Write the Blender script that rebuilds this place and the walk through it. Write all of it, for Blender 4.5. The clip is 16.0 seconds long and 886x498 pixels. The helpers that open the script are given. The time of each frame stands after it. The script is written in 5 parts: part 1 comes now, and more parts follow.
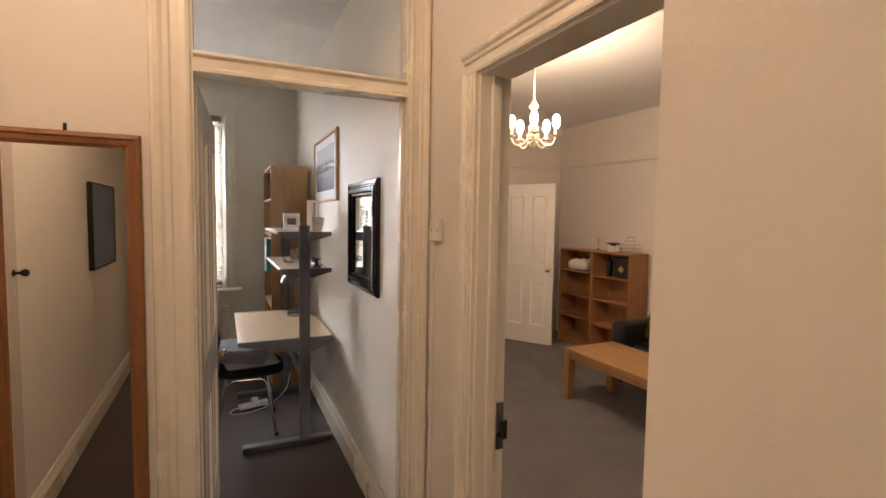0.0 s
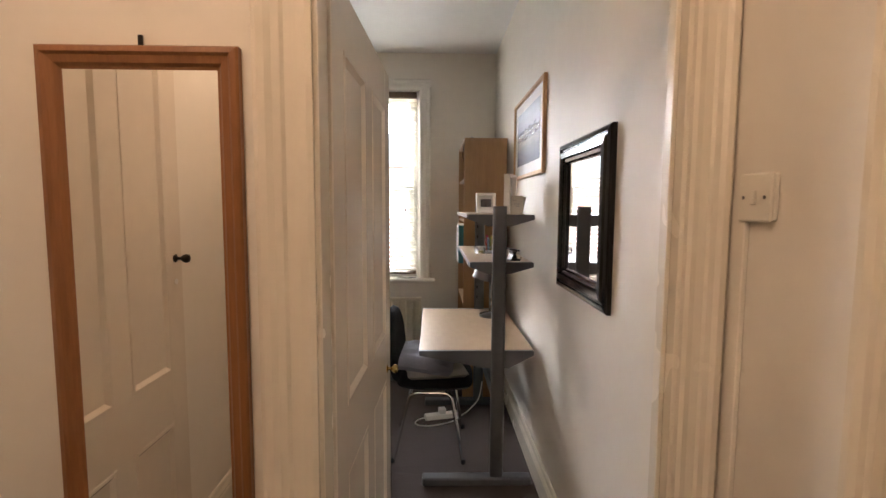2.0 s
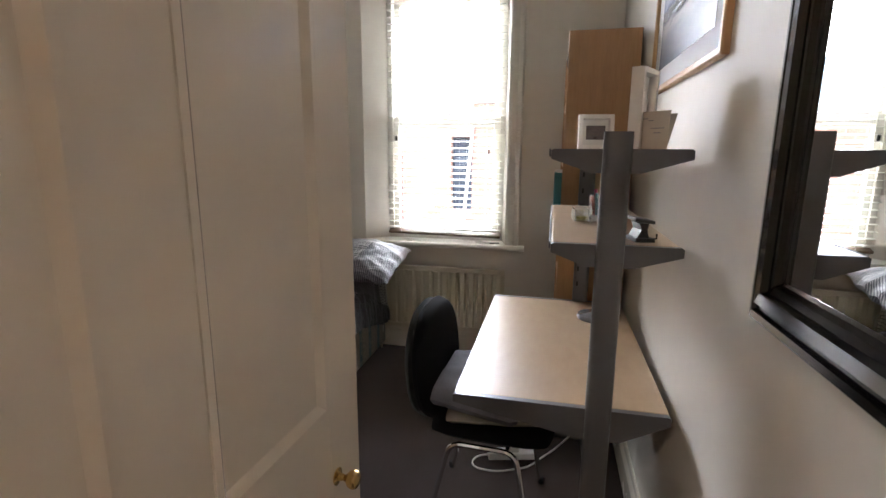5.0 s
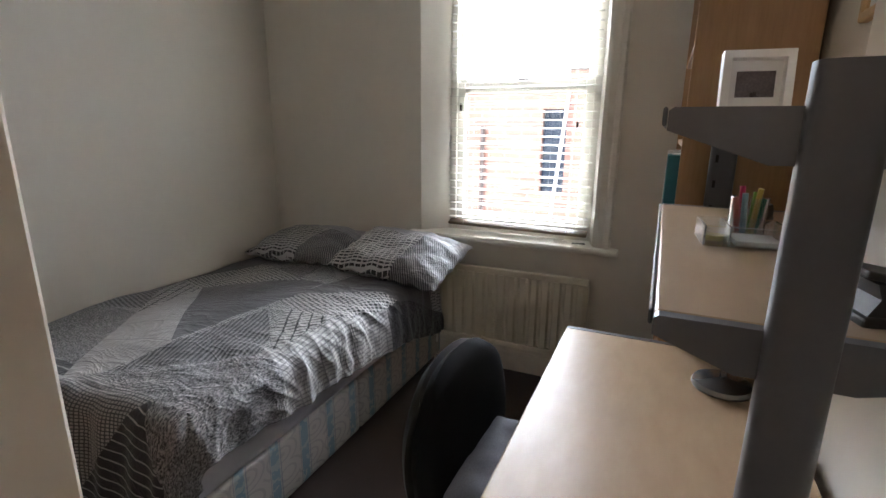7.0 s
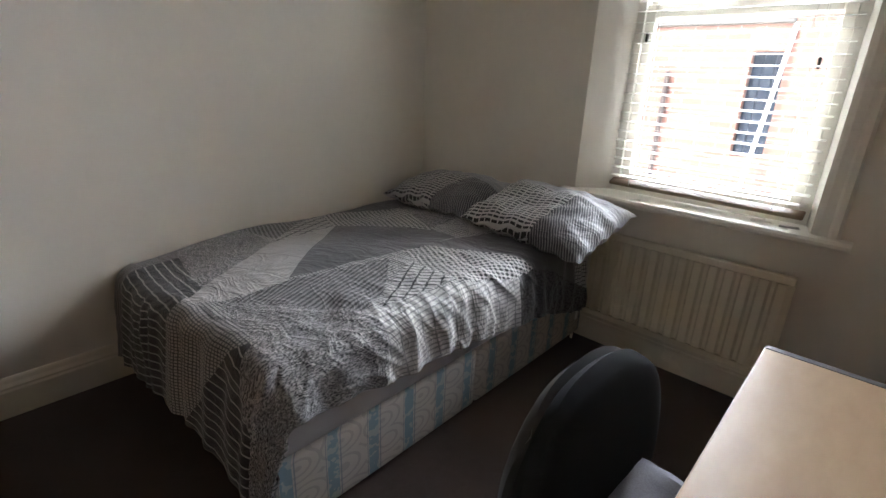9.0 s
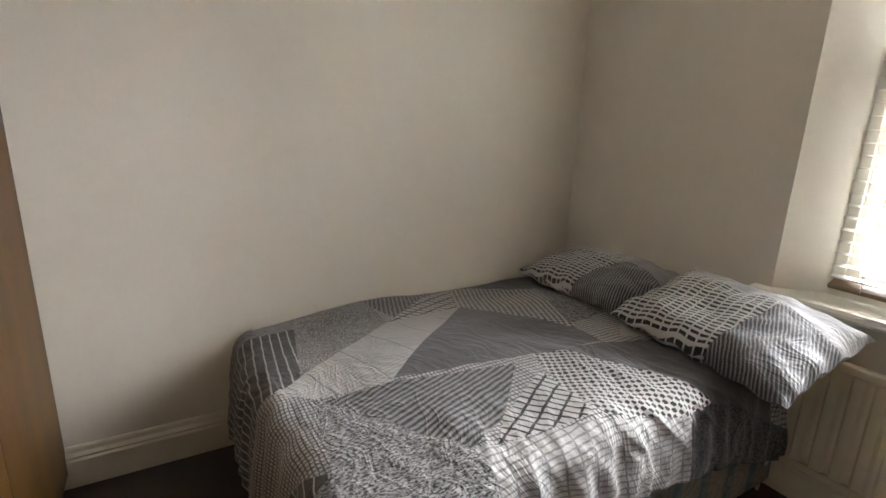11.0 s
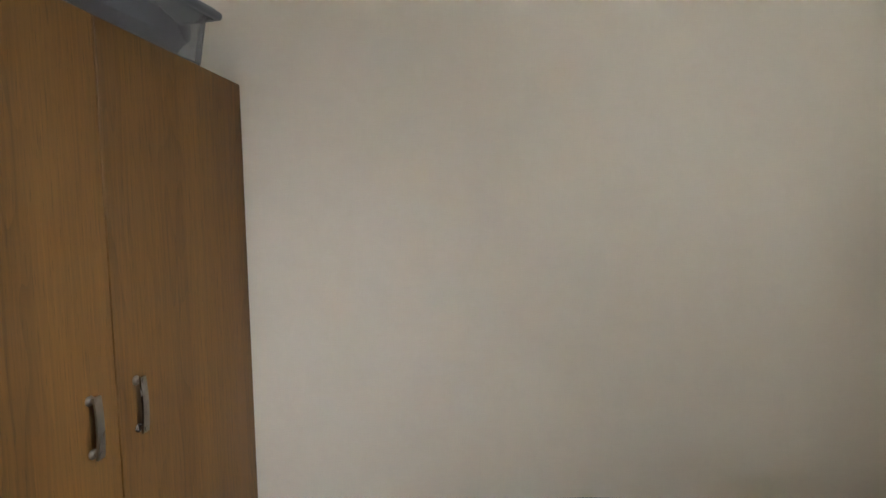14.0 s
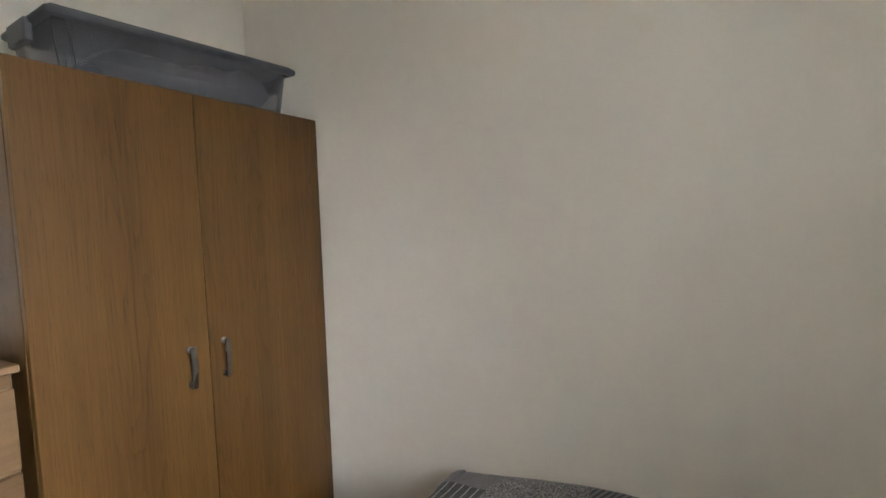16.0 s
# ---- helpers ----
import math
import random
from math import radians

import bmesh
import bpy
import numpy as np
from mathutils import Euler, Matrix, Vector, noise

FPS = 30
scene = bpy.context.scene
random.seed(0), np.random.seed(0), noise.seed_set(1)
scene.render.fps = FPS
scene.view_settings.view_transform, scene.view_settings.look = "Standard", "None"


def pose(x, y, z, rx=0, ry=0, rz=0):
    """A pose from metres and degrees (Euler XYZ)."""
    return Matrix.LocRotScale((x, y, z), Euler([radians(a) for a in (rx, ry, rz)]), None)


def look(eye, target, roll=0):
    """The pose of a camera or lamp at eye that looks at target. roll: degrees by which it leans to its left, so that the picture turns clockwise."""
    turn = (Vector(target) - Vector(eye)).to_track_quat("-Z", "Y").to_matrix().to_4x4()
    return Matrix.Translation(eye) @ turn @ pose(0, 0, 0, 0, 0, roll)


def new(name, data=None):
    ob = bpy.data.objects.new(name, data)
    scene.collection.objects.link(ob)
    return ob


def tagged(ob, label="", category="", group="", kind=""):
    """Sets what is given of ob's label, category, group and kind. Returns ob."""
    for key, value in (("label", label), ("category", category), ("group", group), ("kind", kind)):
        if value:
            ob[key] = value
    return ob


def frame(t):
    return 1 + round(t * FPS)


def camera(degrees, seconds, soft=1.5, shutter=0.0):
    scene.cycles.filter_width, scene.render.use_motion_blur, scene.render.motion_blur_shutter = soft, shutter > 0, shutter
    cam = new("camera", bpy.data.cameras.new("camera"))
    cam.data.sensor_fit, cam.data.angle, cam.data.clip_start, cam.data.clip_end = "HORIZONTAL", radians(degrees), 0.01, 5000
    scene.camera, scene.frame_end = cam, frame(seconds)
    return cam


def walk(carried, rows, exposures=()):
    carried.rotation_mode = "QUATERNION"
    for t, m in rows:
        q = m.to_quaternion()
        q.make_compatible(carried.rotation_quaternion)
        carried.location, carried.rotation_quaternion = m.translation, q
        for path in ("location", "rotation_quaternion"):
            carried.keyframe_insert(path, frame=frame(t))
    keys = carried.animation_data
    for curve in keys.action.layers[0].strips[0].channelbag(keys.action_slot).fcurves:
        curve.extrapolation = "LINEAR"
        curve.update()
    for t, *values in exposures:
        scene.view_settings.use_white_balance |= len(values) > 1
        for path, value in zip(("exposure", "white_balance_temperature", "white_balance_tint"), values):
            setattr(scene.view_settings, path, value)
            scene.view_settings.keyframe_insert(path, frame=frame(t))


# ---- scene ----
cam = camera(85.2, 16.0)

PATH = [
    (0, (0.4, 0.054, 1.572), (1.232, 1.868, 1.442), 0.9),
    (0.5, (0.397, 0.285, 1.562), (0.999, 2.184, 1.388), 0.7),
    (1, (0.429, 0.478, 1.547), (0.829, 2.427, 1.349), 0.7),
    (1.5, (0.487, 0.686, 1.521), (0.705, 2.668, 1.365), 0.5),
    (2, (0.553, 0.892, 1.505), (0.596, 2.884, 1.327), 0.3),
    (2.5, (0.603, 1.087, 1.476), (0.599, 3.065, 1.179), 0.5),
    (3, (0.639, 1.301, 1.461), (0.601, 3.268, 1.104), 0.5),
    (3.5, (0.669, 1.486, 1.47), (0.569, 3.45, 1.105), 0.5),
    (4, (0.699, 1.669, 1.462), (0.5, 3.628, 1.113), 0.4),
    (4.2, (0.711, 1.748, 1.457), (0.455, 3.7, 1.11), 0.3),
    (6.3, (0.763, 2.581, 1.442), (0.151, 4.422, 0.959), 0.7),
    (6.5, (0.757, 2.649, 1.44), (0.112, 4.479, 0.954), 0.6),
    (7, (0.738, 2.77, 1.436), (-0.055, 4.54, 0.951), 0.5),
    (7.5, (0.718, 2.872, 1.427), (-0.291, 4.527, 0.935), 0.7),
    (8, (0.69, 2.959, 1.406), (-0.465, 4.496, 0.855), 0.8),
    (8.2, (0.678, 2.994, 1.396), (-0.504, 4.499, 0.817), 1.0),
    (10.3, (0.409, 3.226, 1.355), (-1.065, 4.366, 0.627), 1.6),
    (10.5, (0.381, 3.265, 1.359), (-1.159, 4.356, 0.699), 1.5),
    (11, (0.325, 3.34, 1.404), (-1.346, 4.321, 0.909), 2.0),
    (11.5, (0.26, 3.41, 1.443), (-1.508, 4.27, 1.075), 1.4),
    (12, (0.165, 3.513, 1.484), (-1.682, 4.234, 1.227), 0.3),
    (12.5, (0.001, 3.621, 1.468), (-1.944, 4.026, 1.235), -1.7),
    (13, (-0.126, 3.633, 1.467), (-2.111, 3.732, 1.248), -1.7),
    (13.5, (-0.133, 3.738, 1.483), (-2.122, 3.604, 1.324), -2.2),
    (14, (-0.155, 3.827, 1.523), (-2.132, 3.564, 1.379), -0.9),
    (14.5, (-0.121, 3.968, 1.544), (-2.063, 3.507, 1.425), -1.3),
    (15, (-0.095, 4.119, 1.556), (-1.977, 3.45, 1.46), -1.5),
    (15.5, (-0.086, 4.278, 1.559), (-1.928, 3.507, 1.445), -1.4),
    (16, (-0.063, 4.402, 1.573), (-1.834, 3.488, 1.407), -1.6),
]
walk(cam, [(t, look(eye, target, roll)) for t, eye, target, roll in PATH], [(0.0, 2.42, 6550, 15), (0.6, 2.5, 6550, 15), (4.0, 2.27, 6350, 15), (6.5, 2.05, 6050, 12), (8.0, 1.82, 6050, 12), (10.5, 2.5, 6450, 11), (11.5, 2.46, 6700, 13), (13.0, 2.40, 6650, 11), (16.0, 2.38, 6300, 10)])

# ---------- world, sun, lamps ----------
world = bpy.data.worlds.new("sky")
scene.world = world
world.use_nodes = True
wn = world.node_tree
sky = wn.nodes.new("ShaderNodeTexSky")
sky.sky_type = "NISHITA"
sky.sun_disc = False
sky.sun_elevation = radians(48)
sky.sun_rotation = radians(200)
wn.links.new(sky.outputs[0], wn.nodes["Background"].inputs[0])
wn.nodes["Background"].inputs[1].default_value = 0.10

sun = new("sun", bpy.data.lights.new("sun", "SUN"))
sun.data.energy, sun.data.angle, sun.data.color = 2.2, radians(10), (1.0, 0.95, 0.88)
sun.matrix_world = look((-2.0, -6.0, 8.0), (0.0, 0.0, 0.0))

WARM = (1.0, 0.72, 0.46)


def area_lamp(name, eye, target, w, h, watts, colour):
    lamp = new(name, bpy.data.lights.new(name, "AREA"))
    lamp.data.shape, lamp.data.size, lamp.data.size_y = "RECTANGLE", w, h
    lamp.data.energy, lamp.data.color = watts, colour
    lamp.matrix_world = look(eye, target)
    return lamp


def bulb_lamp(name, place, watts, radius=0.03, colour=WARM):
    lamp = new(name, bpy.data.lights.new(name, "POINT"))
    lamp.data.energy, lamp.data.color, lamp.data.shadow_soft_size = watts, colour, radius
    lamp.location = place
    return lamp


# Added area lamp past the yard wall, boosting sky light through the window.
area_lamp("bright_cloud", (-0.5, 12.5, 6.2), (0.0, 5.4, 1.6), 13.0, 6.5, 3100, (0.92, 0.96, 1.0))
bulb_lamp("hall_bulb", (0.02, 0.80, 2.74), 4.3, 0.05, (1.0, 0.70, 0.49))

# ---------- helpers ----------


def rbox(bm, x0, x1, y0, y1, z0, z1, r=0.0, seg=1):
    m = Matrix.Translation(((x0 + x1) / 2, (y0 + y1) / 2, (z0 + z1) / 2)) @ Matrix.Diagonal((x1 - x0, y1 - y0, z1 - z0, 1))
    vs = bmesh.ops.create_cube(bm, size=1.0, matrix=m)["verts"]
    if r > 0:
        es = list({e for v in vs for e in v.link_edges})
        bmesh.ops.bevel(bm, geom=es, offset=r, segments=seg, affect="EDGES", profile=0.5)
    return bm


def abox(x0, x1, y0, y1, z0, z1, r=0.0, seg=1):
    return rbox(bmesh.new(), x0, x1, y0, y1, z0, z1, r, seg)


def prism(bm, poly, axis, a, b):
    """Extrudes a closed outline along an axis from a to b. The outline's two numbers are the other two axes in order."""
    def spot(p, w):
        return {"x": (w, p[0], p[1]), "y": (p[0], w, p[1]), "z": (p[0], p[1], w)}[axis]
    lo = [bm.verts.new(spot(p, a)) for p in poly]
    hi = [bm.verts.new(spot(p, b)) for p in poly]
    n = len(poly)
    faces = [bm.faces.new(lo), bm.faces.new(list(reversed(hi)))]
    for i in range(n):
        faces.append(bm.faces.new((lo[i], hi[i], hi[(i + 1) % n], lo[(i + 1) % n])))
    bmesh.ops.recalc_face_normals(bm, faces=faces)
    return bm


def lathe(bm, profile, centre=(0, 0, 0), seg=20):
    """Turns an outline of (radius, height) about the z axis."""
    rings = []
    for r, z in profile:
        rings.append([bm.verts.new((centre[0] + r * math.cos(2 * math.pi * k / seg), centre[1] + r * math.sin(2 * math.pi * k / seg), centre[2] + z)) for k in range(seg)])
    for a, b in zip(rings, rings[1:]):
        for k in range(seg):
            bm.faces.new((a[k], a[(k + 1) % seg], b[(k + 1) % seg], b[k]))
    bm.faces.new(list(reversed(rings[0])))
    bm.faces.new(rings[-1])
    return bm


def tube(bm, pts, r, seg=8, close=False):
    """A round bar along points."""
    pts = [Vector(p) for p in pts]
    rings, up = [], None
    for i, p in enumerate(pts):
        if close:
            d = (pts[(i + 1) % len(pts)] - pts[i - 1]).normalized()
        else:
            d = (pts[min(i + 1, len(pts) - 1)] - pts[max(i - 1, 0)]).normalized()
        if up is None:
            up = d.orthogonal().normalized()
        up = (up - d * up.dot(d)).normalized()
        side = d.cross(up)
        rings.append([bm.verts.new(p + r * (math.cos(2 * math.pi * k / seg) * up + math.sin(2 * math.pi * k / seg) * side)) for k in range(seg)])
    pairs = list(zip(rings, rings[1:])) + ([(rings[-1], rings[0])] if close else [])
    for a, b in pairs:
        for k in range(seg):
            bm.faces.new((a[k], b[k], b[(k + 1) % seg], a[(k + 1) % seg]))
    if not close:
        bm.faces.new(rings[0])
        bm.faces.new(list(reversed(rings[-1])))
    bmesh.ops.recalc_face_normals(bm, faces=bm.faces[:])
    return bm


def rounded(pts, r, n=4):
    """Rounds the corners of a run of points."""
    pts = [Vector(p) for p in pts]
    out = [pts[0]]
    for a, b, c in zip(pts, pts[1:], pts[2:]):
        p, q = b + (a - b).normalized() * r, b + (c - b).normalized() * r
        for k in range(n + 1):
            t = k / n
            out.append((1 - t) ** 2 * p + 2 * t * (1 - t) * b + t * t * q)
    return out + [pts[-1]]


def part(name, bm, material, parent=None, label="", smooth=False, at=None):
    me = bpy.data.meshes.new(name)
    bm.to_mesh(me)
    bm.free()
    me.materials.append(material)
    if smooth:
        for p in me.polygons:
            p.use_smooth = True
        me.set_sharp_from_angle(angle=radians(38))
    ob = new(name, me)
    if parent:
        ob.parent = parent
    if at is not None:
        ob.matrix_basis = at
    if label:
        ob["label"] = label
    return ob


def thing(name, label, category, m=None, group="", kind=""):
    ob = new(name)
    ob.empty_display_size = 0.1
    ob.matrix_basis = m or Matrix.Identity(4)
    return tagged(ob, label, category, group, kind)


def structure(name, bm, material, label, category, smooth=False):
    return tagged(part(name, bm, material, smooth=smooth), label, category, kind="structure")


# ---------- materials ----------


class Nodes:
    def __init__(self, name):
        self.mat = bpy.data.materials.new(name)
        self.mat.use_nodes = True
        self.t = self.mat.node_tree
        self.b = self.t.nodes["Principled BSDF"]

    def add(self, kind, ins=(), **props):
        n = self.t.nodes.new(kind)
        for k, v in props.items():
            if k == "operation":
                n.operation = v
            elif k == "data_type":
                n.data_type = v
            elif k == "blend_type":
                n.blend_type = v
            elif k == "feature":
                n.feature = v
            elif k == "bands":
                n.bands_direction = v
            elif k == "wave":
                n.wave_type = v
            elif k == "uv_map":
                n.uv_map = v
        for i, v in (ins.items() if isinstance(ins, dict) else enumerate(ins)):
            if v is None:
                continue
            if hasattr(v, "is_output"):
                self.t.links.new(v, n.inputs[i])
            else:
                n.inputs[i].default_value = v
        return n

    def math(self, op, a, b=None):
        return self.add("ShaderNodeMath", (a, b), operation=op).outputs[0]

    def coords(self, scale=(1, 1, 1), which="Object"):
        c = self.add("ShaderNodeTexCoord")
        m = self.add("ShaderNodeMapping", {0: c.outputs[which], 3: scale})
        return m.outputs[0]

    def noise(self, vec, scale, detail=4, rough=0.55):
        return self.add("ShaderNodeTexNoise", {"Vector": vec, "Scale": scale, "Detail": detail, "Roughness": rough}).outputs[0]

    def ramp(self, fac, a, b, lo=0.3, hi=0.7):
        n = self.add("ShaderNodeValToRGB", (fac,))
        n.color_ramp.elements[0].position, n.color_ramp.elements[0].color = lo, (*a, 1)
        n.color_ramp.elements[1].position, n.color_ramp.elements[1].color = hi, (*b, 1)
        return n.outputs[0]

    def mix(self, fac, a, b, kind="MIX"):
        n = self.t.nodes.new("ShaderNodeMix")
        n.data_type, n.blend_type = "RGBA", kind
        for sock, v in ((n.inputs[0], fac), (n.inputs[6], a), (n.inputs[7], b)):
            if hasattr(v, "is_output"):
                self.t.links.new(v, sock)
            else:
                sock.default_value = (*v, 1) if isinstance(v, tuple) and len(v) == 3 else v
        return n.outputs[2]

    def set(self, **kv):
        for k, v in kv.items():
            s = self.b.inputs[{"colour": "Base Color", "rough": "Roughness", "metal": "Metallic", "normal": "Normal", "spec": "Specular IOR Level", "coat": "Coat Weight", "trans": "Transmission Weight", "ior": "IOR", "sheen": "Sheen Weight"}[k]]
            if hasattr(v, "is_output"):
                self.t.links.new(v, s)
            else:
                s.default_value = (*v, 1) if isinstance(v, tuple) and len(v) == 3 else v
        return self

    def bump(self, height, strength=0.2, distance=0.002):
        n = self.add("ShaderNodeBump", {"Strength": strength, "Distance": distance, "Height": height})
        self.t.links.new(n.outputs[0], self.b.inputs["Normal"])
        return self


def tone(c, k):
    return tuple(min(1.0, v * k) for v in c)


def plain(name, colour, rough=0.5, metal=0.0, var=0.1, scale=3.0, fine=60.0, bump=0.1, spec=0.5):
    n = Nodes(name)
    v = n.coords()
    big, small = n.noise(v, scale, 3), n.noise(v, fine, 4)
    c = n.ramp(big, tone(colour, 1 - var), tone(colour, 1 + var * 0.6), 0.2, 0.8)
    c = n.mix(0.35, c, n.ramp(small, tone(colour, 1 - var), tone(colour, 1 + var), 0.3, 0.7))
    r = n.math("ADD", n.math("MULTIPLY", big, 0.16), rough - 0.08)
    n.set(colour=c, rough=r, metal=metal, spec=spec).bump(small, bump, 0.002)
    return n.mat


def timber(name, a, b, along="Z", rough=0.4, stretch=14.0, scale=2.2, bump=0.06, coat=0.0):
    n = Nodes(name)
    s = {"X": (1, stretch, stretch), "Y": (stretch, 1, stretch), "Z": (stretch, stretch, 1)}[along]
    rnd = n.add("ShaderNodeObjectInfo").outputs["Random"]
    c = n.add("ShaderNodeTexCoord")
    shift = n.add("ShaderNodeVectorMath", (c.outputs["Object"], None), operation="ADD")
    off = n.math("MULTIPLY", rnd, 7.0)
    n.t.links.new(off, shift.inputs[1])
    v = n.add("ShaderNodeMapping", {0: shift.outputs[0], 3: s}).outputs[0]
    grain = n.noise(v, scale, 6, 0.62)
    streak = n.noise(v, scale * 5, 3, 0.6)
    broad = n.noise(shift.outputs[0], 2.0, 2)
    col = n.ramp(grain, a, b, 0.32, 0.66)
    col = n.mix(0.35, col, n.ramp(streak, a, b, 0.35, 0.6))
    col = n.mix(n.math("MULTIPLY", broad, 0.25), col, tone(a, 0.9))
    n.set(colour=col, rough=n.math("ADD", n.math("MULTIPLY", streak, 0.2), rough - 0.1), coat=coat).bump(streak, bump, 0.001)
    return n.mat


def wall_paint(name, colour, chip=0.25):
    n = Nodes(name)
    v = n.coords()
    fine = n.noise(v, 90, 5, 0.6)
    lump = n.noise(v, 16, 3, 0.5)
    patch = n.noise(v, 1.3, 3)
    c = n.ramp(patch, tone(colour, 0.94), tone(colour, 1.04), 0.2, 0.8)
    c = n.mix(0.25, c, n.ramp(lump, tone(colour, 0.95), tone(colour, 1.03), 0.3, 0.7))
    h = n.math("ADD", n.math("MULTIPLY", fine, 0.5), n.math("MULTIPLY", lump, 0.7))
    spot = n.add("ShaderNodeTexVoronoi", {"Vector": v, "Scale": 13.0})
    where = n.math("GREATER_THAN", n.noise(v, 3.5, 2), 0.53)
    dab = n.math("MULTIPLY", n.math("LESS_THAN", n.math("ADD", spot.outputs["Distance"], n.math("MULTIPLY", fine, 0.25)), 0.22), where)
    h = n.math("ADD", h, n.math("MULTIPLY", dab, 0.5))
    n.set(colour=c, rough=0.62, spec=0.35).bump(h, chip, 0.004)
    return n.mat


def carpet(name, colour):
    n = Nodes(name)
    v = n.coords()
    fine, mid, big = n.noise(v, 420, 3, 0.7), n.noise(v, 38, 4, 0.65), n.noise(v, 3.0, 4)
    c = n.ramp(big, tone(colour, 0.6), tone(colour, 1.3), 0.38, 0.64)
    c = n.mix(0.5, c, n.ramp(mid, tone(colour, 0.7), tone(colour, 1.3), 0.35, 0.65))
    c = n.mix(0.35, c, n.ramp(fine, tone(colour, 0.5), tone(colour, 1.5), 0.35, 0.65))
    n.set(colour=c, rough=0.97, spec=0.12, sheen=0.2).bump(n.math("ADD", fine, mid), 0.6, 0.006)
    return n.mat


def oak_foil(name, a, b, along="Z", rough=0.36):
    """Printed oak: long plain strips with arched heartwood figure and short dark pores."""
    n = Nodes(name)
    rnd = n.math("MULTIPLY", n.add("ShaderNodeObjectInfo").outputs["Random"], 9.0)
    c = n.add("ShaderNodeTexCoord")
    shift = n.add("ShaderNodeVectorMath", (c.outputs["Object"], None), operation="ADD")
    n.t.links.new(rnd, shift.inputs[1])

    def grain(across, lengthways):
        s = (across, across, lengthways) if along == "Z" else (lengthways, across, across)
        return n.add("ShaderNodeMapping", {0: shift.outputs[0], 3: s}).outputs[0]
    field = n.noise(grain(9.0, 1.0), 1.0, 2, 0.4)
    lines = n.math("FRACT", n.math("MULTIPLY", field, 15.0))
    arch = n.math("POWER", lines, 2.5)
    strip = n.noise(grain(9.0, 0.12), 1.0, 2, 0.5)
    fine = n.noise(grain(150.0, 4.0), 1.0, 4, 0.6)
    pores = n.math("GREATER_THAN", n.noise(grain(330.0, 11.0), 1.0, 2), 0.63)
    col = n.ramp(strip, tone(a, 1.9), b, 0.30, 0.66)
    col = n.mix(n.math("MULTIPLY", arch, n.ramp(strip, (0.6,) * 3, (0.12,) * 3, 0.42, 0.58)), col, tone(a, 0.75))
    col = n.mix(0.4, col, n.ramp(fine, a, b, 0.3, 0.7))
    col = n.mix(n.math("MULTIPLY", pores, 0.4), col, tone(a, 0.55))
    n.set(colour=col, rough=n.math("ADD", n.math("MULTIPLY", fine, 0.15), rough), spec=0.4).bump(n.math("SUBTRACT", fine, pores), 0.05, 0.001)
    return n.mat


def birch():
    n = Nodes("birch_laminate")
    v = n.coords((3, 1, 3))
    c = n.ramp(n.noise(v, 9, 3), (0.42, 0.29, 0.175), (0.48, 0.345, 0.215), 0.2, 0.8)
    n.set(colour=c, rough=0.33, spec=0.4)
    return n.mat


M = {}
M["wall"] = wall_paint("wall_paint_cream", (0.80, 0.755, 0.665))
M["wall_liv"] = wall_paint("wall_paint_pale", (0.76, 0.70, 0.64), 0.12)
M["ceiling"] = wall_paint("ceiling_paint", (0.80, 0.79, 0.77), 0.1)
M["gloss"] = plain("cream_gloss_paint", (0.80, 0.74, 0.62), 0.26, var=0.04, scale=2, fine=24, bump=0.05)
M["door_gloss"] = plain("door_gloss_paint", (0.80, 0.73, 0.62), 0.17, var=0.04, scale=2, fine=18, bump=0.06)
M["sash_paint"] = plain("cream_white_sash_paint", (0.82, 0.79, 0.71), 0.3, var=0.04, scale=3, fine=30, bump=0.04)
M["white"] = plain("white_paint", (0.82, 0.80, 0.76), 0.35, var=0.04, scale=4, fine=30, bump=0.04)
M["carpet"] = carpet("carpet_brown_grey", (0.060, 0.041, 0.034))
M["carpet_liv"] = carpet("carpet_grey", (0.15, 0.137, 0.137))
M["mirror"] = Nodes("mirror_silver").set(colour=(0.9, 0.9, 0.89), rough=0.01, metal=1.0).mat
M["glass"] = Nodes("clear_glass").set(colour=(1, 1, 1), rough=0.0, trans=1.0, ior=1.45).mat
M["oak"] = timber("mirror_frame_wood", (0.21, 0.085, 0.03), (0.32, 0.14, 0.05), "Z", 0.4)
M["oak_x"] = timber("mirror_frame_wood_across", (0.30, 0.125, 0.045), (0.44, 0.20, 0.075), "X", 0.4)
M["black_gloss"] = plain("black_lacquer", (0.008, 0.0075, 0.0075), 0.13, var=0.2, bump=0.03)
M["beech"] = birch()
M["bookcase"] = timber("beech_foil", (0.36, 0.20, 0.09), (0.47, 0.28, 0.135), "Z", 0.42, 12)
M["bookcase_y"] = timber("beech_foil_shelf", (0.36, 0.20, 0.09), (0.47, 0.28, 0.135), "Y", 0.42, 12)
M["wardrobe"] = oak_foil("oak_foil", (0.040, 0.0182, 0.0045), (0.142, 0.069, 0.0172))
M["wardrobe_x"] = oak_foil("oak_foil_across", (0.040, 0.0182, 0.0045), (0.142, 0.069, 0.0172), "X")
M["steel"] = plain("grey_metal_paint", (0.135, 0.138, 0.148), 0.36, 0.3, var=0.06, fine=140, bump=0.04)
M["chrome"] = plain("chrome", (0.75, 0.75, 0.76), 0.12, 1.0, var=0.04)
M["nickel"] = plain("brushed_nickel", (0.26, 0.25, 0.245), 0.28, 1.0, var=0.08)
M["brass"] = plain("worn_brass", (0.62, 0.42, 0.16), 0.25, 1.0, var=0.12)
M["dark_metal"] = plain("dark_iron", (0.03, 0.026, 0.022), 0.35, 0.8, var=0.15)
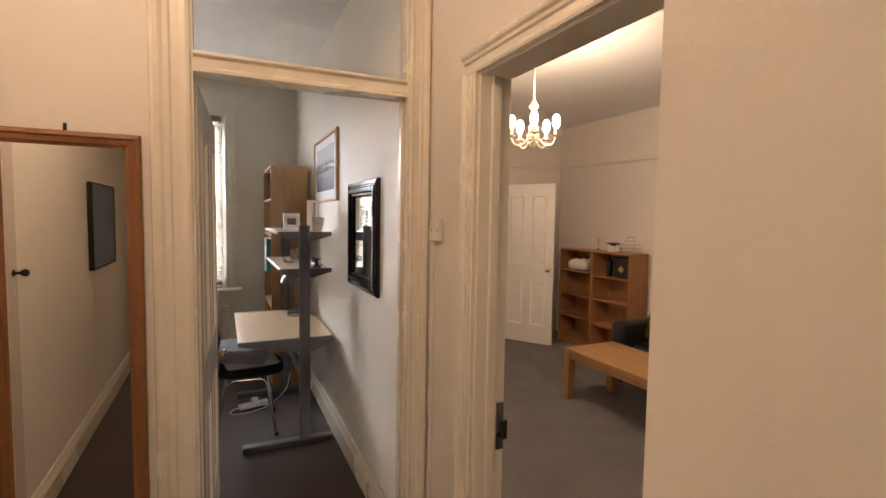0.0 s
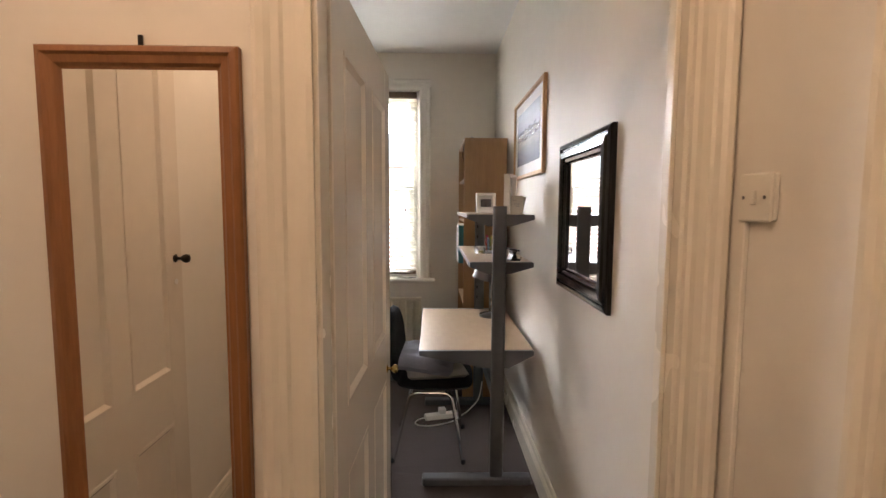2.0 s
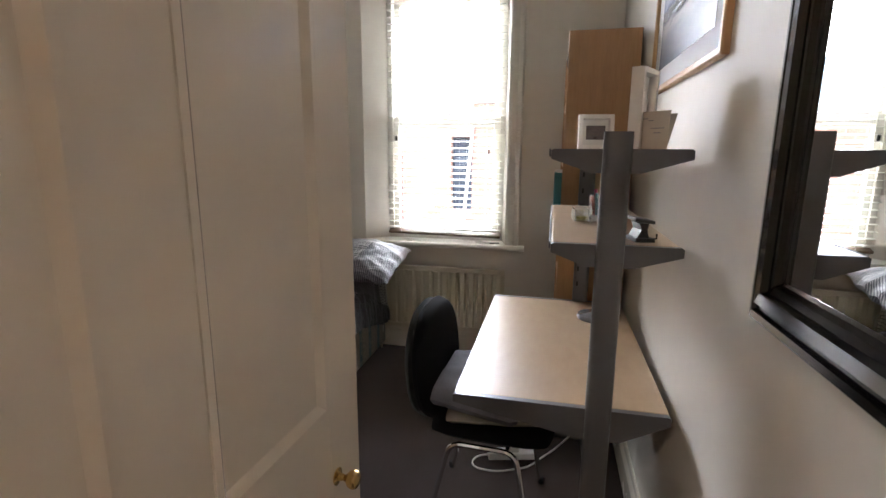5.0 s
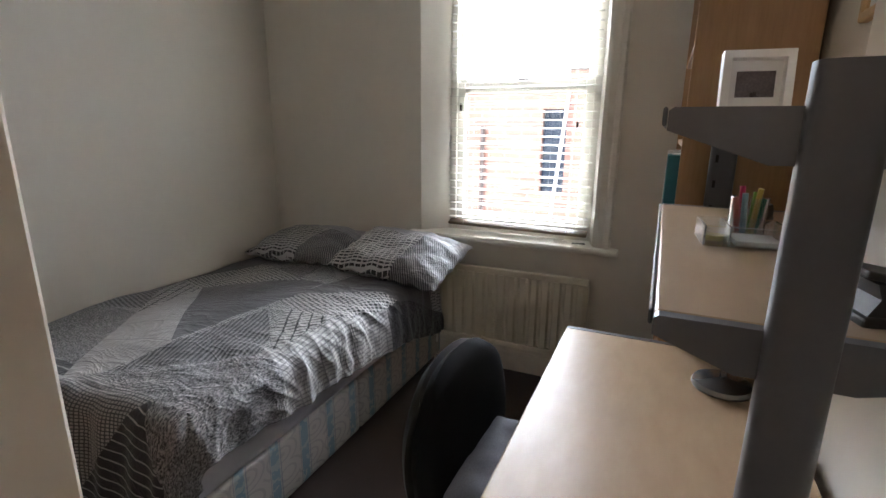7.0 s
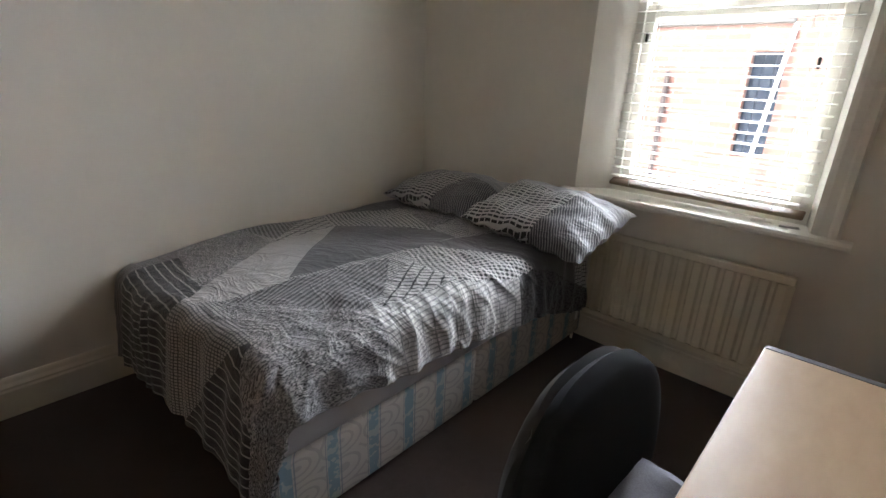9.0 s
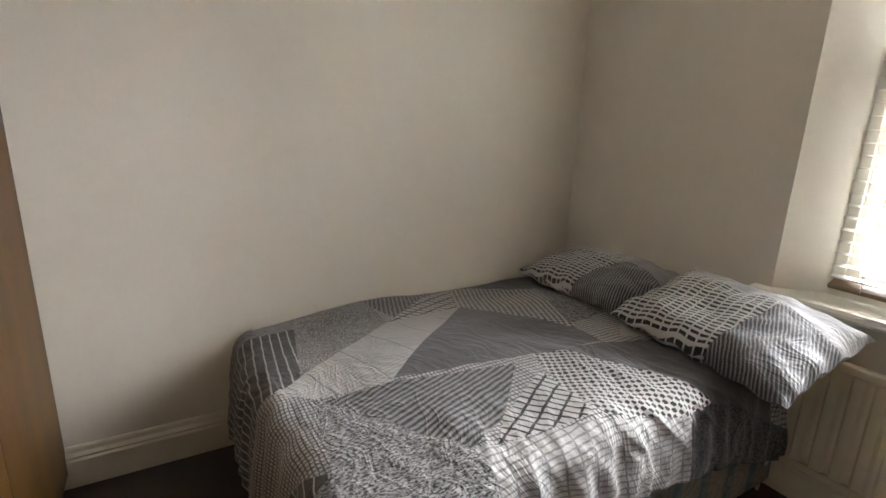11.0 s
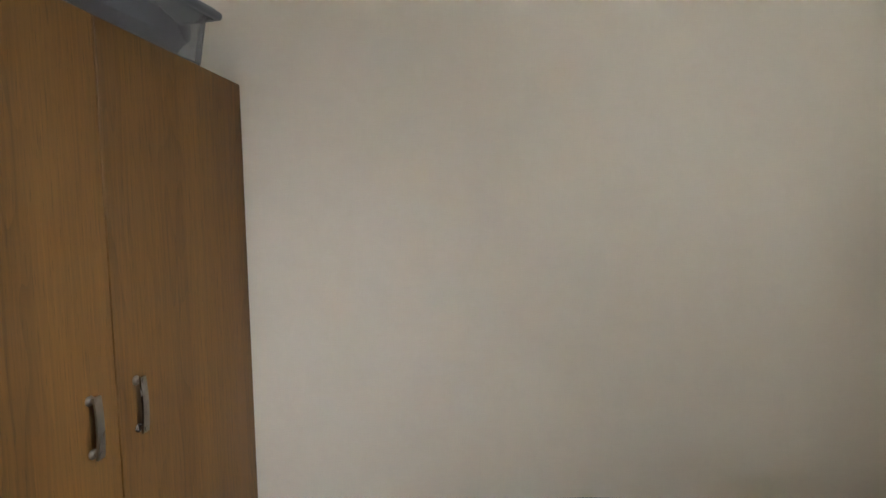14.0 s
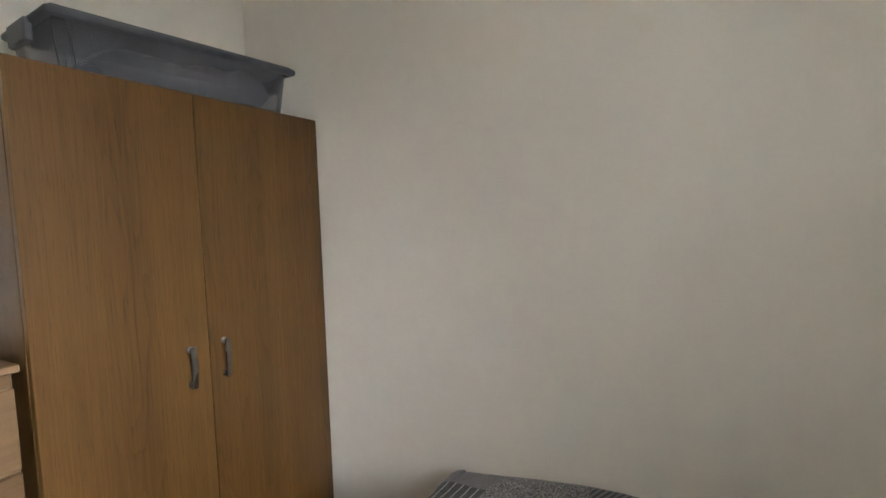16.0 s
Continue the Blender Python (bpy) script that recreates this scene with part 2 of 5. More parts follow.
M["black_cloth"] = plain("black_fabric", (0.010, 0.011, 0.013), 0.9, var=0.25, scale=8, fine=600, bump=0.35, spec=0.2)
M["black_plastic"] = plain("black_plastic", (0.014, 0.014, 0.015), 0.45, var=0.1)
M["black_leather"] = plain("black_leather", (0.012, 0.011, 0.012), 0.33, var=0.2, scale=6, fine=160, bump=0.25)
M["radiator"] = plain("radiator_enamel", (0.72, 0.65, 0.51), 0.33, var=0.04, bump=0.03)

bulb_lamp("chandelier_glow", (2.33, 2.82, 2.32), 12.5, 0.12, (1.0, 0.74, 0.52))

# ---------- structure ----------
XL, XR, YN, YW, CEIL = -1.748, 1.13, 2.00, 5.42, 2.89   # bedroom
HY, HXL, HXR, HYS = 1.912, -0.47, 1.178, -2.6           # hall
DX0, DX1 = 0.318, 1.080                                 # bedroom doorway
LXF, LYN, LYS = 4.72, 5.55, -0.9                        # living room
LX0 = HXR + 0.115
LY0, LY1, LZH = 0.56, 1.470, 2.04                        # living room doorway
WX0, WX1, WZ0, WZ1 = -0.455, 0.405, 0.82, 2.56           # window opening

structure("floor_bedroom", abox(-2.5, XR + 0.1, HY + 0.06, YW + 0.05, -0.12, 0.0), M["carpet"], "dark brown-grey fitted carpet in the bedroom", "floor")
structure("floor_hall", abox(HXL - 0.1, HXR + 0.06, HYS - 0.1, HY + 0.06, -0.12, 0.0), M["carpet"], "brown-grey fitted carpet along the hall", "floor")
structure("floor_living_room", abox(HXR + 0.06, LXF + 0.1, LYS - 0.1, LYN + 0.1, -0.12, 0.0), M["carpet_liv"], "plain grey fitted carpet in the living room", "floor")
structure("ceiling_bedroom", abox(-2.5, XR + 0.12, YN - 0.06, YW + 0.3, CEIL, CEIL + 0.1), M["ceiling"], "white painted bedroom ceiling", "ceiling")
structure("ceiling_hall", abox(HXL - 0.1, HXR + 0.06, HYS - 0.1, HY + 0.058, CEIL, CEIL + 0.1), M["ceiling"], "white painted hall ceiling", "ceiling")
structure("ceiling_living_room", abox(HXR + 0.062, LXF + 0.1, LYS - 0.1, LYN + 0.1, 2.82, 2.92), M["ceiling"], "white ceiling lit warm by the chandelier", "ceiling")

# window wall with its splayed opening
bm = bmesh.new()
rbox(bm, -2.5, -0.60, YW, YW + 0.30, 0, CEIL)
rbox(bm, 0.435, XR + 0.12, YW, YW + 0.30, 0, CEIL)
rbox(bm, -0.60, 0.435, YW, YW + 0.30, 0, 0.79)
rbox(bm, -0.60, 0.435, YW, YW + 0.30, WZ1, CEIL)
prism(bm, [(-0.60, YW), (WX0, YW + 0.13), (WX0, YW + 0.30), (-0.60, YW + 0.30)], "z", 0.79, WZ1)
prism(bm, [(0.435, YW), (0.435, YW + 0.30), (WX1, YW + 0.30), (WX1, YW + 0.13)], "z", 0.79, WZ1)
structure("wall_window", bm, M["wall"], "cream painted wall round the sash window", "wall")

structure("wall_right", abox(XR, XR + 0.12, HY + 0.118, YW, 0, CEIL), M["wall"], "cream painted bedroom wall beside the desk", "wall")
structure("wall_bed", abox(XL - 0.5, XL, 2.50, YW, 0, CEIL), M["wall"], "cream textured wall beside the bed", "wall")
structure("wall_behind_wardrobe", abox(-2.43, -0.12, YN, 2.50, 0, CEIL), M["wall"], "cream built-out wall behind the wardrobe", "wall")

bm = bmesh.new()
rbox(bm, -2.5, DX0 - 0.03, HY, YN, 0, CEIL)
rbox(bm, DX0 - 0.03, DX1 + 0.03, HY, YN, 2.56, CEIL)
rbox(bm, DX1 + 0.03, LX0, HY, YN, 0, CEIL)
structure("wall_hall_end", bm, M["wall"], "cream wall with the bedroom doorway and fanlight", "wall")

bm = bmesh.new()
rbox(bm, HXR, LX0, LY1 + 0.03, HY, 0, CEIL)
rbox(bm, HXR, LX0, LY0 - 0.03, LY1 + 0.03, LZH + 0.03, CEIL)
rbox(bm, HXR, LX0, HYS, LY0 - 0.03, 0, CEIL)
structure("wall_hall_right", bm, M["wall"], "cream hall wall with the living room doorway", "wall")
bm = bmesh.new()
rbox(bm, HXL - 0.12, HXL, HYS, 0.98, 0, CEIL)
rbox(bm, HXL - 0.12, HXL, 1.79, HY, 0, CEIL)
rbox(bm, HXL - 0.12, HXL, 0.98, 1.79, 2.22, CEIL)
structure("wall_hall_left", bm, M["wall"], "cream hall wall with a closed panel door", "wall")
structure("wall_hall_near_corner", abox(0.715, HXR, HYS, 0.335, 0, CEIL), M["wall"], "cream textured wall corner narrowing the hall", "wall")
structure("wall_hall_far", abox(HXL - 0.12, LX0, HYS - 0.12, HYS, 0, CEIL), M["wall"], "cream wall closing the hall", "wall")

structure("wall_living_far", abox(LXF, LXF + 0.12, LYS, LYN, 0, CEIL), M["wall_liv"], "pale wall behind the sofa with a picture rail", "wall")
structure("wall_living_end", abox(XR + 0.12, LXF, LYN, LYN + 0.12, 0, CEIL), M["wall_liv"], "pale end wall of the living room", "wall")
structure("wall_living_near", abox(XR + 0.122, LX0, YN + 0.002, LYN, 0, CEIL), M["wall_liv"], "pale living room wall towards the bedroom", "wall")
structure("wall_living_south", abox(LX0, LXF, LYS - 0.12, LYS, 0, CEIL), M["wall_liv"], "pale south wall of the living room", "wall")


def skirting(name, axis, a, b, face, out, h=0.17, label="cream moulded skirting board"):
    """axis: the way it runs; face: the wall's plane; out: +1 or -1, the way it stands proud."""
    t = [(0, 0), (0.02, 0), (0.02, h * 0.66), (0.016, h * 0.72), (0.019, h * 0.77), (0.012, h * 0.86), (0.010, h * 0.95), (0.006, h), (0, h)]
    poly = [(face + out * p, z) for p, z in t]
    bm = prism(bmesh.new(), poly, axis, a, b)
    return structure(name, bm, M["gloss"], label, "skirting board")


skirting("baseboard_right", "y", YN, YW, XR, -1)
skirting("baseboard_bed_wall", "y", 2.50, YW, XL, 1)
skirting("baseboard_window_wall", "x", XL + 0.02, XR - 0.02, YW, -1)
skirting("baseboard_hall_left", "y", HYS, 0.96, HXL, 1)
skirting("baseboard_hall_end", "x", HXL + 0.02, DX0 - 0.14, HY, -1)
skirting("baseboard_hall_right", "y", HYS, 0.335, 0.715, -1)
skirting("baseboard_living_far", "y", LYS, LYN, LXF, -1, 0.2)
skirting("baseboard_living_end", "x", LX0 + 0.1, LXF - 0.02, LYN, -1, 0.2)

ARCH = [(0, 0), (0.0, 0.016), (0.012, 0.02), (0.03, 0.017), (0.055, 0.017), (0.062, 0.024), (0.078, 0.026), (0.09, 0.034), (0.105, 0.036), (0.115, 0.03), (0.12, 0.016), (0.12, 0)]


def architrave(name, plane, out, a0, a1, top, axis, label, w=0.12, z0=0.0, head=True, w1=None):
    """Moulded boards round an opening from a0 to a1 along an axis in the wall's plane."""
    ob = thing(name, label, "architrave", kind="structure")
    w1 = w1 or w
    side = "z"
    for lo, sgn, k in ((a0, -1, w / 0.12), (a1, 1, w1 / 0.12)):
        if axis == "x":
            poly = [(lo + sgn * p * k, plane + out * d) for p, d in ARCH]
        else:
            poly = [(plane + out * d, lo + sgn * p * k) for p, d in ARCH]
        part("upright", prism(bmesh.new(), poly, side, z0, top), M["gloss"], ob)
    k = w / 0.12
    if head:
        if axis == "x":
            poly = [(plane + out * d, top + p * k) for p, d in ARCH]
        else:
            poly = [(plane + out * d, top + p * k) for p, d in ARCH]
        part("head", prism(bmesh.new(), poly, axis, a0 - w, a1 + w1), M["gloss"], ob)
    return ob


architrave("trim_bedroom_door", HY, -1, DX0 - 0.01, DX1 + 0.01, 2.54, "x", "cream gloss moulded architrave round the bedroom doorway", w1=0.086)
architrave("trim_living_room_door", HXR, -1, LY0 - 0.01, LY1 + 0.01, LZH + 0.01, "y", "cream gloss moulded architrave round the living room doorway", w=0.075)

# linings of both doorways
ob = thing("trim_bedroom_door_lining", "cream gloss door lining with a transom bar", "door lining", kind="structure")
for x0, x1 in ((DX0 - 0.03, DX0), (DX1, DX1 + 0.03)):
    part("jamb", abox(x0, x1, HY - 0.002, YN + 0.002, 0, 2.56, 0.002), M["gloss"], ob)
part("head", abox(DX0, DX1, HY - 0.001, YN + 0.001, 2.53, 2.56, 0.002), M["gloss"], ob)
bm = prism(bmesh.new(), [(HY - 0.012, 2.05), (HY - 0.012, 2.062), (HY - 0.002, 2.068), (HY - 0.002, 2.098), (HY - 0.018, 2.106), (HY - 0.018, 2.116), (YN, 2.116), (YN, 2.05)], "x", DX0, DX1)
part("transom", bm, M["gloss"], ob)
for x0, x1 in ((DX0, DX0 + 0.012), (DX1 - 0.012, DX1)):
    if x0 > 0.6:
        part("stop", abox(x0, x1, HY + 0.03, HY + 0.055, 0, 2.05, 0.002), M["gloss"], ob)
part("fanlight_glass", abox(DX0, DX1, HY + 0.05, HY + 0.054, 2.116, 2.53), M["glass"], ob, "clear fanlight glass").visible_shadow = False
part("strike_plate", abox(DX1 - 0.0025, DX1 - 0.0005, 1.950, 1.973, 0.78, 0.89, 0.0008), M["dark_metal"], ob, "dark iron strike plate")

ob = thing("trim_living_room_door_lining", "cream gloss lining of the living room doorway", "door lining", kind="structure")
for y0, y1 in ((LY0 - 0.03, LY0), (LY1, LY1 + 0.03)):
    part("jamb", abox(HXR - 0.002, LX0 + 0.002, y0, y1, 0, LZH + 0.03, 0.002), M["gloss"], ob)
part("head", abox(HXR - 0.001, LX0 + 0.001, LY0, LY1, LZH, LZH + 0.03, 0.002), M["gloss"], ob)
part("stop", abox(HXR + 0.04, HXR + 0.075, LY1 - 0.012, LY1, 0, LZH, 0.002), M["gloss"], ob)
part("stop", abox(HXR + 0.04, HXR + 0.075, LY0, LY0 + 0.012, 0, LZH, 0.002), M["gloss"], ob)
part("strike_plate", abox(HXR + 0.085, HXR + 0.115, LY1 - 0.004, LY1 - 0.001, 0.76, 0.93, 0.001), M["nickel"], ob, "worn nickel strike plate")
part("latch_keep", abox(HXR + 0.10, HXR + 0.122, LY1 - 0.022, LY1 - 0.002, 0.80, 0.87, 0.004), M["dark_metal"], ob, "dark iron latch keep")

# ---------- window, blind, radiator ----------
win = thing("window_1", "cream painted timber sash window with clear glass", "window", kind="structure")
Y0 = YW + 0.12
part("window_frame", rbox(rbox(rbox(rbox(bmesh.new(), WX0, WX0 + 0.035, Y0, Y0 + 0.12, WZ0, WZ1), WX1 - 0.035, WX1, Y0, Y0 + 0.12, WZ0, WZ1), WX0 + 0.035, WX1 - 0.035, Y0, Y0 + 0.12, WZ1 - 0.04, WZ1), WX0 + 0.035, WX1 - 0.035, Y0, Y0 + 0.12, WZ0, WZ0 + 0.03), M["sash_paint"], win)


def sash(name, y, z0, z1, low, high):
    bm = bmesh.new()
    a, b = WX0 + 0.036, WX1 - 0.036
    rbox(bm, a, a + 0.045, y, y + 0.04, z0, z1, 0.004)
    rbox(bm, b - 0.045, b, y, y + 0.04, z0, z1, 0.004)
    rbox(bm, a + 0.045, b - 0.045, y + 0.001, y + 0.039, z0, z0 + low, 0.004)
    rbox(bm, a + 0.045, b - 0.045, y + 0.001, y + 0.039, z1 - high, z1, 0.004)
    ob = part(name, bm, M["sash_paint"], win)
    pane = part("pane", abox(a + 0.045, b - 0.045, y + 0.018, y + 0.022, z0 + low, z1 - high), M["glass"], ob)
    pane.visible_shadow = False


sash("lower_sash", Y0 + 0.015, WZ0 + 0.03, 1.70, 0.07, 0.06)
sash("upper_sash", Y0 + 0.058, 1.655, WZ1 - 0.04, 0.045, 0.05)
bm = rbox(bmesh.new(), -0.05, 0.01, Y0 - 0.005, Y0 + 0.02, 1.70, 1.715, 0.003)
tube(bm, [(-0.02, Y0 + 0.005, 1.715), (0.03, Y0 - 0.015, 1.728)], 0.005)
part("sash_fastener", bm, M["nickel"], win, "small metal sash fastener")
for x, z in ((WX0 + 0.055, 1.56), (WX1 - 0.118, 1.456)):
    part("sash_stop", abox(x, x + 0.012, Y0 - 0.006, Y0 + 0.014, z - 0.022, z + 0.022, 0.003), M["dark_metal"], win, "small dark sash stop")
bm = prism(bmesh.new(), [(YW - 0.055, 0.795), (YW - 0.055, 0.807), (YW - 0.048, 0.818), (YW - 0.02, 0.821), (YW + 0.135, 0.822), (YW + 0.135, 0.785), (YW - 0.048, 0.785)], "x", -0.66, 0.572)
part("window_sill", bm, M["sash_paint"], win, "cream gloss painted window board")
for poly, lab in (([(0.440 + p, YW - d) for p, d in ((0, 0), (0, .012), (.02, .018), (.05, .016), (.06, .024), (.08, .026), (.09, .014), (.09, 0))], ""),):
    part("architrave", prism(bmesh.new(), poly, "z", 0.822, 2.58), M["sash_paint"], win)
part("architrave_head", prism(bmesh.new(), [(YW - d, 2.565 + p) for p, d in ((0, 0), (0, .012), (.02, .018), (.05, .016), (.06, .024), (.08, .026), (.09, .014), (.09, 0))], "x", -0.62, 0.53), M["sash_paint"], win)

M["blind"] = plain("cream_blind_slat", (0.60, 0.58, 0.52), 0.5, var=0.03)
M["blind_wood"] = plain("brown_blind_rail", (0.20, 0.135, 0.085), 0.45, var=0.15)
blind = thing("venetian_blind", "cream venetian blind with open slats and a brown bottom rail", "blind")
BY = YW + 0.085
part("headrail", abox(WX0 + 0.005, WX1 - 0.005, BY - 0.025, BY + 0.025, WZ1 - 0.055, WZ1 - 0.004, 0.004), M["blind_wood"], blind, "brown wooden headrail")
rail = part("bottom_rail", abox(-0.419, 0.419, -0.026, 0.026, -0.010, 0.010, 0.005), M["blind_wood"], blind, "brown wooden bottom rail", at=pose(-0.025, BY, 0.872, 22, 0.6, 0))
bm = bmesh.new()
prism(bm, [(-0.0245, -0.0012), (-0.012, 0.0016), (0, 0.0026), (0.012, 0.0016), (0.0245, -0.0012), (0.012, 0.0004), (0, 0.0014), (-0.012, 0.0004)], "x", -0.418, 0.418)
first = part("slat", bm, M["blind"], blind, at=pose(-0.025, BY, 0.91, 2, 0, 0))
z = 0.952
while z < WZ1 - 0.07:
    s = new("slat", first.data)
    s.parent = blind
    s.matrix_basis = pose(-0.025 + random.uniform(-0.001, 0.001), BY, z, 2 + random.uniform(-2, 2), random.uniform(-0.15, 0.15), 0)
    z += 0.0445
for x in (-0.34, 0.28):
    for dy in (-0.027, 0.027):
        part("ladder_cord", tube(bmesh.new(), [(x, BY + dy, 0.868), (x, BY + dy, WZ1 - 0.05)], 0.0011, 5), M["blind"], blind)
part("pull_cord", tube(bmesh.new(), [(0.25, BY - 0.03, WZ1 - 0.05), (0.253, BY - 0.032, 1.7), (0.25, BY - 0.03, 1.56)], 0.0014, 5), M["blind"], blind)

rad = thing("radiator", "cream enamelled panel radiator under the window", "radiator")
RX0, RX1, RZ0, RZ1 = -0.41, 0.449, 0.19, 0.655
bm = bmesh.new()
N = 13
poly = []
for k in range(N):
    a = RX0 + 0.015 + (RX1 - RX0 - 0.03) * k / N
    w = (RX1 - RX0 - 0.03) / N
    poly += [(a + w * 0.0, YW - 0.087), (a + w * 0.20, YW - 0.087), (a + w * 0.36, YW - 0.099), (a + w * 0.84, YW - 0.099)]
poly = [(RX0, YW - 0.088)] + poly + [(RX1, YW - 0.088), (RX1, YW - 0.07), (RX0, YW - 0.07)]
prism(bm, poly, "z", RZ0 + 0.03, RZ1 - 0.035)
rbox(bm, RX0, RX1, YW - 0.100, YW - 0.068, RZ1 - 0.034, RZ1, 0.006, 2)
rbox(bm, RX0, RX1, YW - 0.100, YW - 0.068, RZ0, RZ0 + 0.029, 0.006, 2)
part("panel", bm, M["radiator"], rad)
for x in (-0.3, 0.33):
    part("bracket", abox(x, x + 0.03, YW - 0.069, YW - 0.003, 0.25, 0.6), M["radiator"], rad)
bm = tube(bmesh.new(), rounded([(RX0 - 0.002, YW - 0.084, RZ0 + 0.015), (RX0 - 0.05, YW - 0.084, RZ0 + 0.015), (RX0 - 0.05, YW - 0.084, 0.0)], 0.02), 0.0075)
part("pipe", bm, M["radiator"], rad)
part("valve", lathe(bmesh.new(), [(0.012, 0), (0.017, 0.005), (0.017, 0.05), (0.012, 0.06)], (RX0 - 0.05, YW - 0.084, 0.12), 14), M["white"], rad, "white plastic valve cap", smooth=True)

# ---------- bedroom door ----------
door = thing("door_1", "cream gloss four-panel door standing open into the bedroom", "door", pose(0.285, 2.012, 0.008, 0, 0, 87.2), kind="structure")
DW, DH, DT = 0.930, 2.03, 0.04


def panel_door(parent, w, h, t, mat, rows, stile=0.105, half=0.05):
    """A framed door along +x, its faces at y 0 and -t, with two columns of sunk panels."""
    bm = bmesh.new()
    mid = w / 2
    for x0, x1 in ((0, stile), (w - stile, w)):
        rbox(bm, x0, x1, -t, 0, 0, h, 0.003)
    zs = [0.0] + [v for r in rows for v in r] + [h]
    for z0, z1 in zip(zs[0::2], zs[1::2]):
        rbox(bm, stile - 0.004, w - stile + 0.004, -t + 0.0006, -0.0006, z0, z1, 0.0012)
    for z0, z1 in rows:
        rbox(bm, mid - half, mid + half, -t + 0.0010, -0.0010, z0 - 0.004, z1 + 0.004, 0.0012)
    leaf = part("leaf", bm, mat, parent)
    for z0, z1 in rows:
        for x0, x1 in ((stile, mid - half), (mid + half, w - stile)):
            part("panel", abox(x0 + 0.0005, x1 - 0.0005, -t + 0.009, -0.009, z0 + 0.0005, z1 - 0.0005), mat, parent)
            for side in (0, 1):
                f = -0.0015 if side == 0 else -t + 0.0015
                g = -0.009 if side == 0 else -t + 0.009
                bm = bmesh.new()
                m = 0.026
                o = [(x0, z0), (x1, z0), (x1, z1), (x0, z1)]
                i = [(x0 + m, z0 + m), (x1 - m, z0 + m), (x1 - m, z1 - m), (x0 + m, z1 - m)]
                j = [(x0 + m * .45, z0 + m * .45), (x1 - m * .45, z0 + m * .45), (x1 - m * .45, z1 - m * .45), (x0 + m * .45, z1 - m * .45)]
                s = 0.003 if side == 0 else -0.003
                q = 0.0015
                e = [(x0 - q, z0 - q), (x1 + q, z0 - q), (x1 + q, z1 + q), (x0 - q, z1 + q)]
                rings = [[bm.verts.new((x, f - s, z)) for x, z in e], [bm.verts.new((x, f + s, z)) for x, z in o], [bm.verts.new((x, f + s * 1.2, z)) for x, z in j], [bm.verts.new((x, g, z)) for x, z in i]]
                for a, b in zip(rings, rings[1:]):
                    for k in range(4):
                        bm.faces.new((a[k], a[(k + 1) % 4], b[(k + 1) % 4], b[k]))
                bmesh.ops.recalc_face_normals(bm, faces=bm.faces[:])
                part("moulding", bm, mat, parent)
    return leaf


panel_door(door, DW, DH, DT, M["door_gloss"], [(0.23, 0.78), (0.97, 1.88)], 0.12, 0.06)
KNOB = [(0.024, 0.0), (0.026, 0.004), (0.012, 0.008), (0.009, 0.025), (0.013, 0.032), (0.024, 0.042), (0.028, 0.055), (0.024, 0.066), (0.010, 0.072)]
for sgn in (1, -1):
    bm = lathe(bmesh.new(), [(r * 0.66, z * 0.66) for r, z in KNOB], (0, 0, 0), 18)
    part("door_knob", bm, M["brass"], door, "worn brass door knob", True, pose(DW - 0.10, 0 if sgn > 0 else -DT, 0.825, -90 * sgn, 0, 0))
for z in (0.25, 1.75):
    part("hinge", tube(bmesh.new(), [(-0.006, 0.006, z), (-0.006, 0.006, z + 0.09)], 0.006), M["nickel"], door, "painted steel hinge")

# ---------- desk with shelves ----------
desk = thing("desk", "birch desk on a grey steel frame with two shelves above", "desk", pose(0, 0, 0))
TX0, TX1, TY0, TY1, TZ = 0.483, 1.095, 3.385, 4.44, 0.74
part("desktop", abox(TX0, TX1, TY0 + 0.02, TY1, TZ - 0.024, TZ, 0.004, 2), M["beech"], desk, "pale birch desktop")
PX, PW, PD = 0.902, 0.072, 0.045


def arm(x0, x1, zt, mid, th, y0):
    """A tapered end bracket that carries a board, deepest at the post."""
    return prism(bmesh.new(), [(x0, zt - 0.004), (x0 + 0.006, zt), (x1 - 0.006, zt), (x1, zt - 0.004), (x1, zt - 0.026), (mid + 0.06, zt - th), (mid - 0.06, zt - th), (x0, zt - 0.026)], "y", y0, y0 + 0.019)


for y in (3.372, 4.43):
    oval = []
    for k in range(28):
        c, s = math.cos(2 * math.pi * k / 28), math.sin(2 * math.pi * k / 28)
        oval.append((PX + PW / 2 * math.copysign(abs(c) ** 0.6, c), y + PD / 2 + PD / 2 * math.copysign(abs(s) ** 0.6, s)))
    part("post", prism(bmesh.new(), oval, "z", 0.045, 1.505), M["steel"], desk, smooth=True)
    part("foot", abox(0.50, 1.09, y - 0.012, y + PD + 0.012, 0.0, 0.044, 0.01, 2), M["steel"], desk)
    yb = TY0 + 0.001 if y < 4 else TY1 + 0.001
    part("desk_bracket", arm(TX0, TX1, TZ, PX, 0.095, yb), M["steel"], desk)
part("cross_bar", abox(PX - 0.015, PX + 0.015, 3.417, 4.43, 0.42, 0.50, 0.004), M["steel"], desk)
M["slot"] = plain("dark_slot", (0.02, 0.02, 0.02), 0.8)
for y, side in ((3.372, 1), (4.43, -1)):
    for k in range(9):
        yy = y + PD if side > 0 else y
        part("slot", abox(PX - 0.022, PX - 0.014, yy - 0.001, yy + 0.001, 0.82 + 0.075 * k, 0.842 + 0.075 * k), M["slot"], desk)
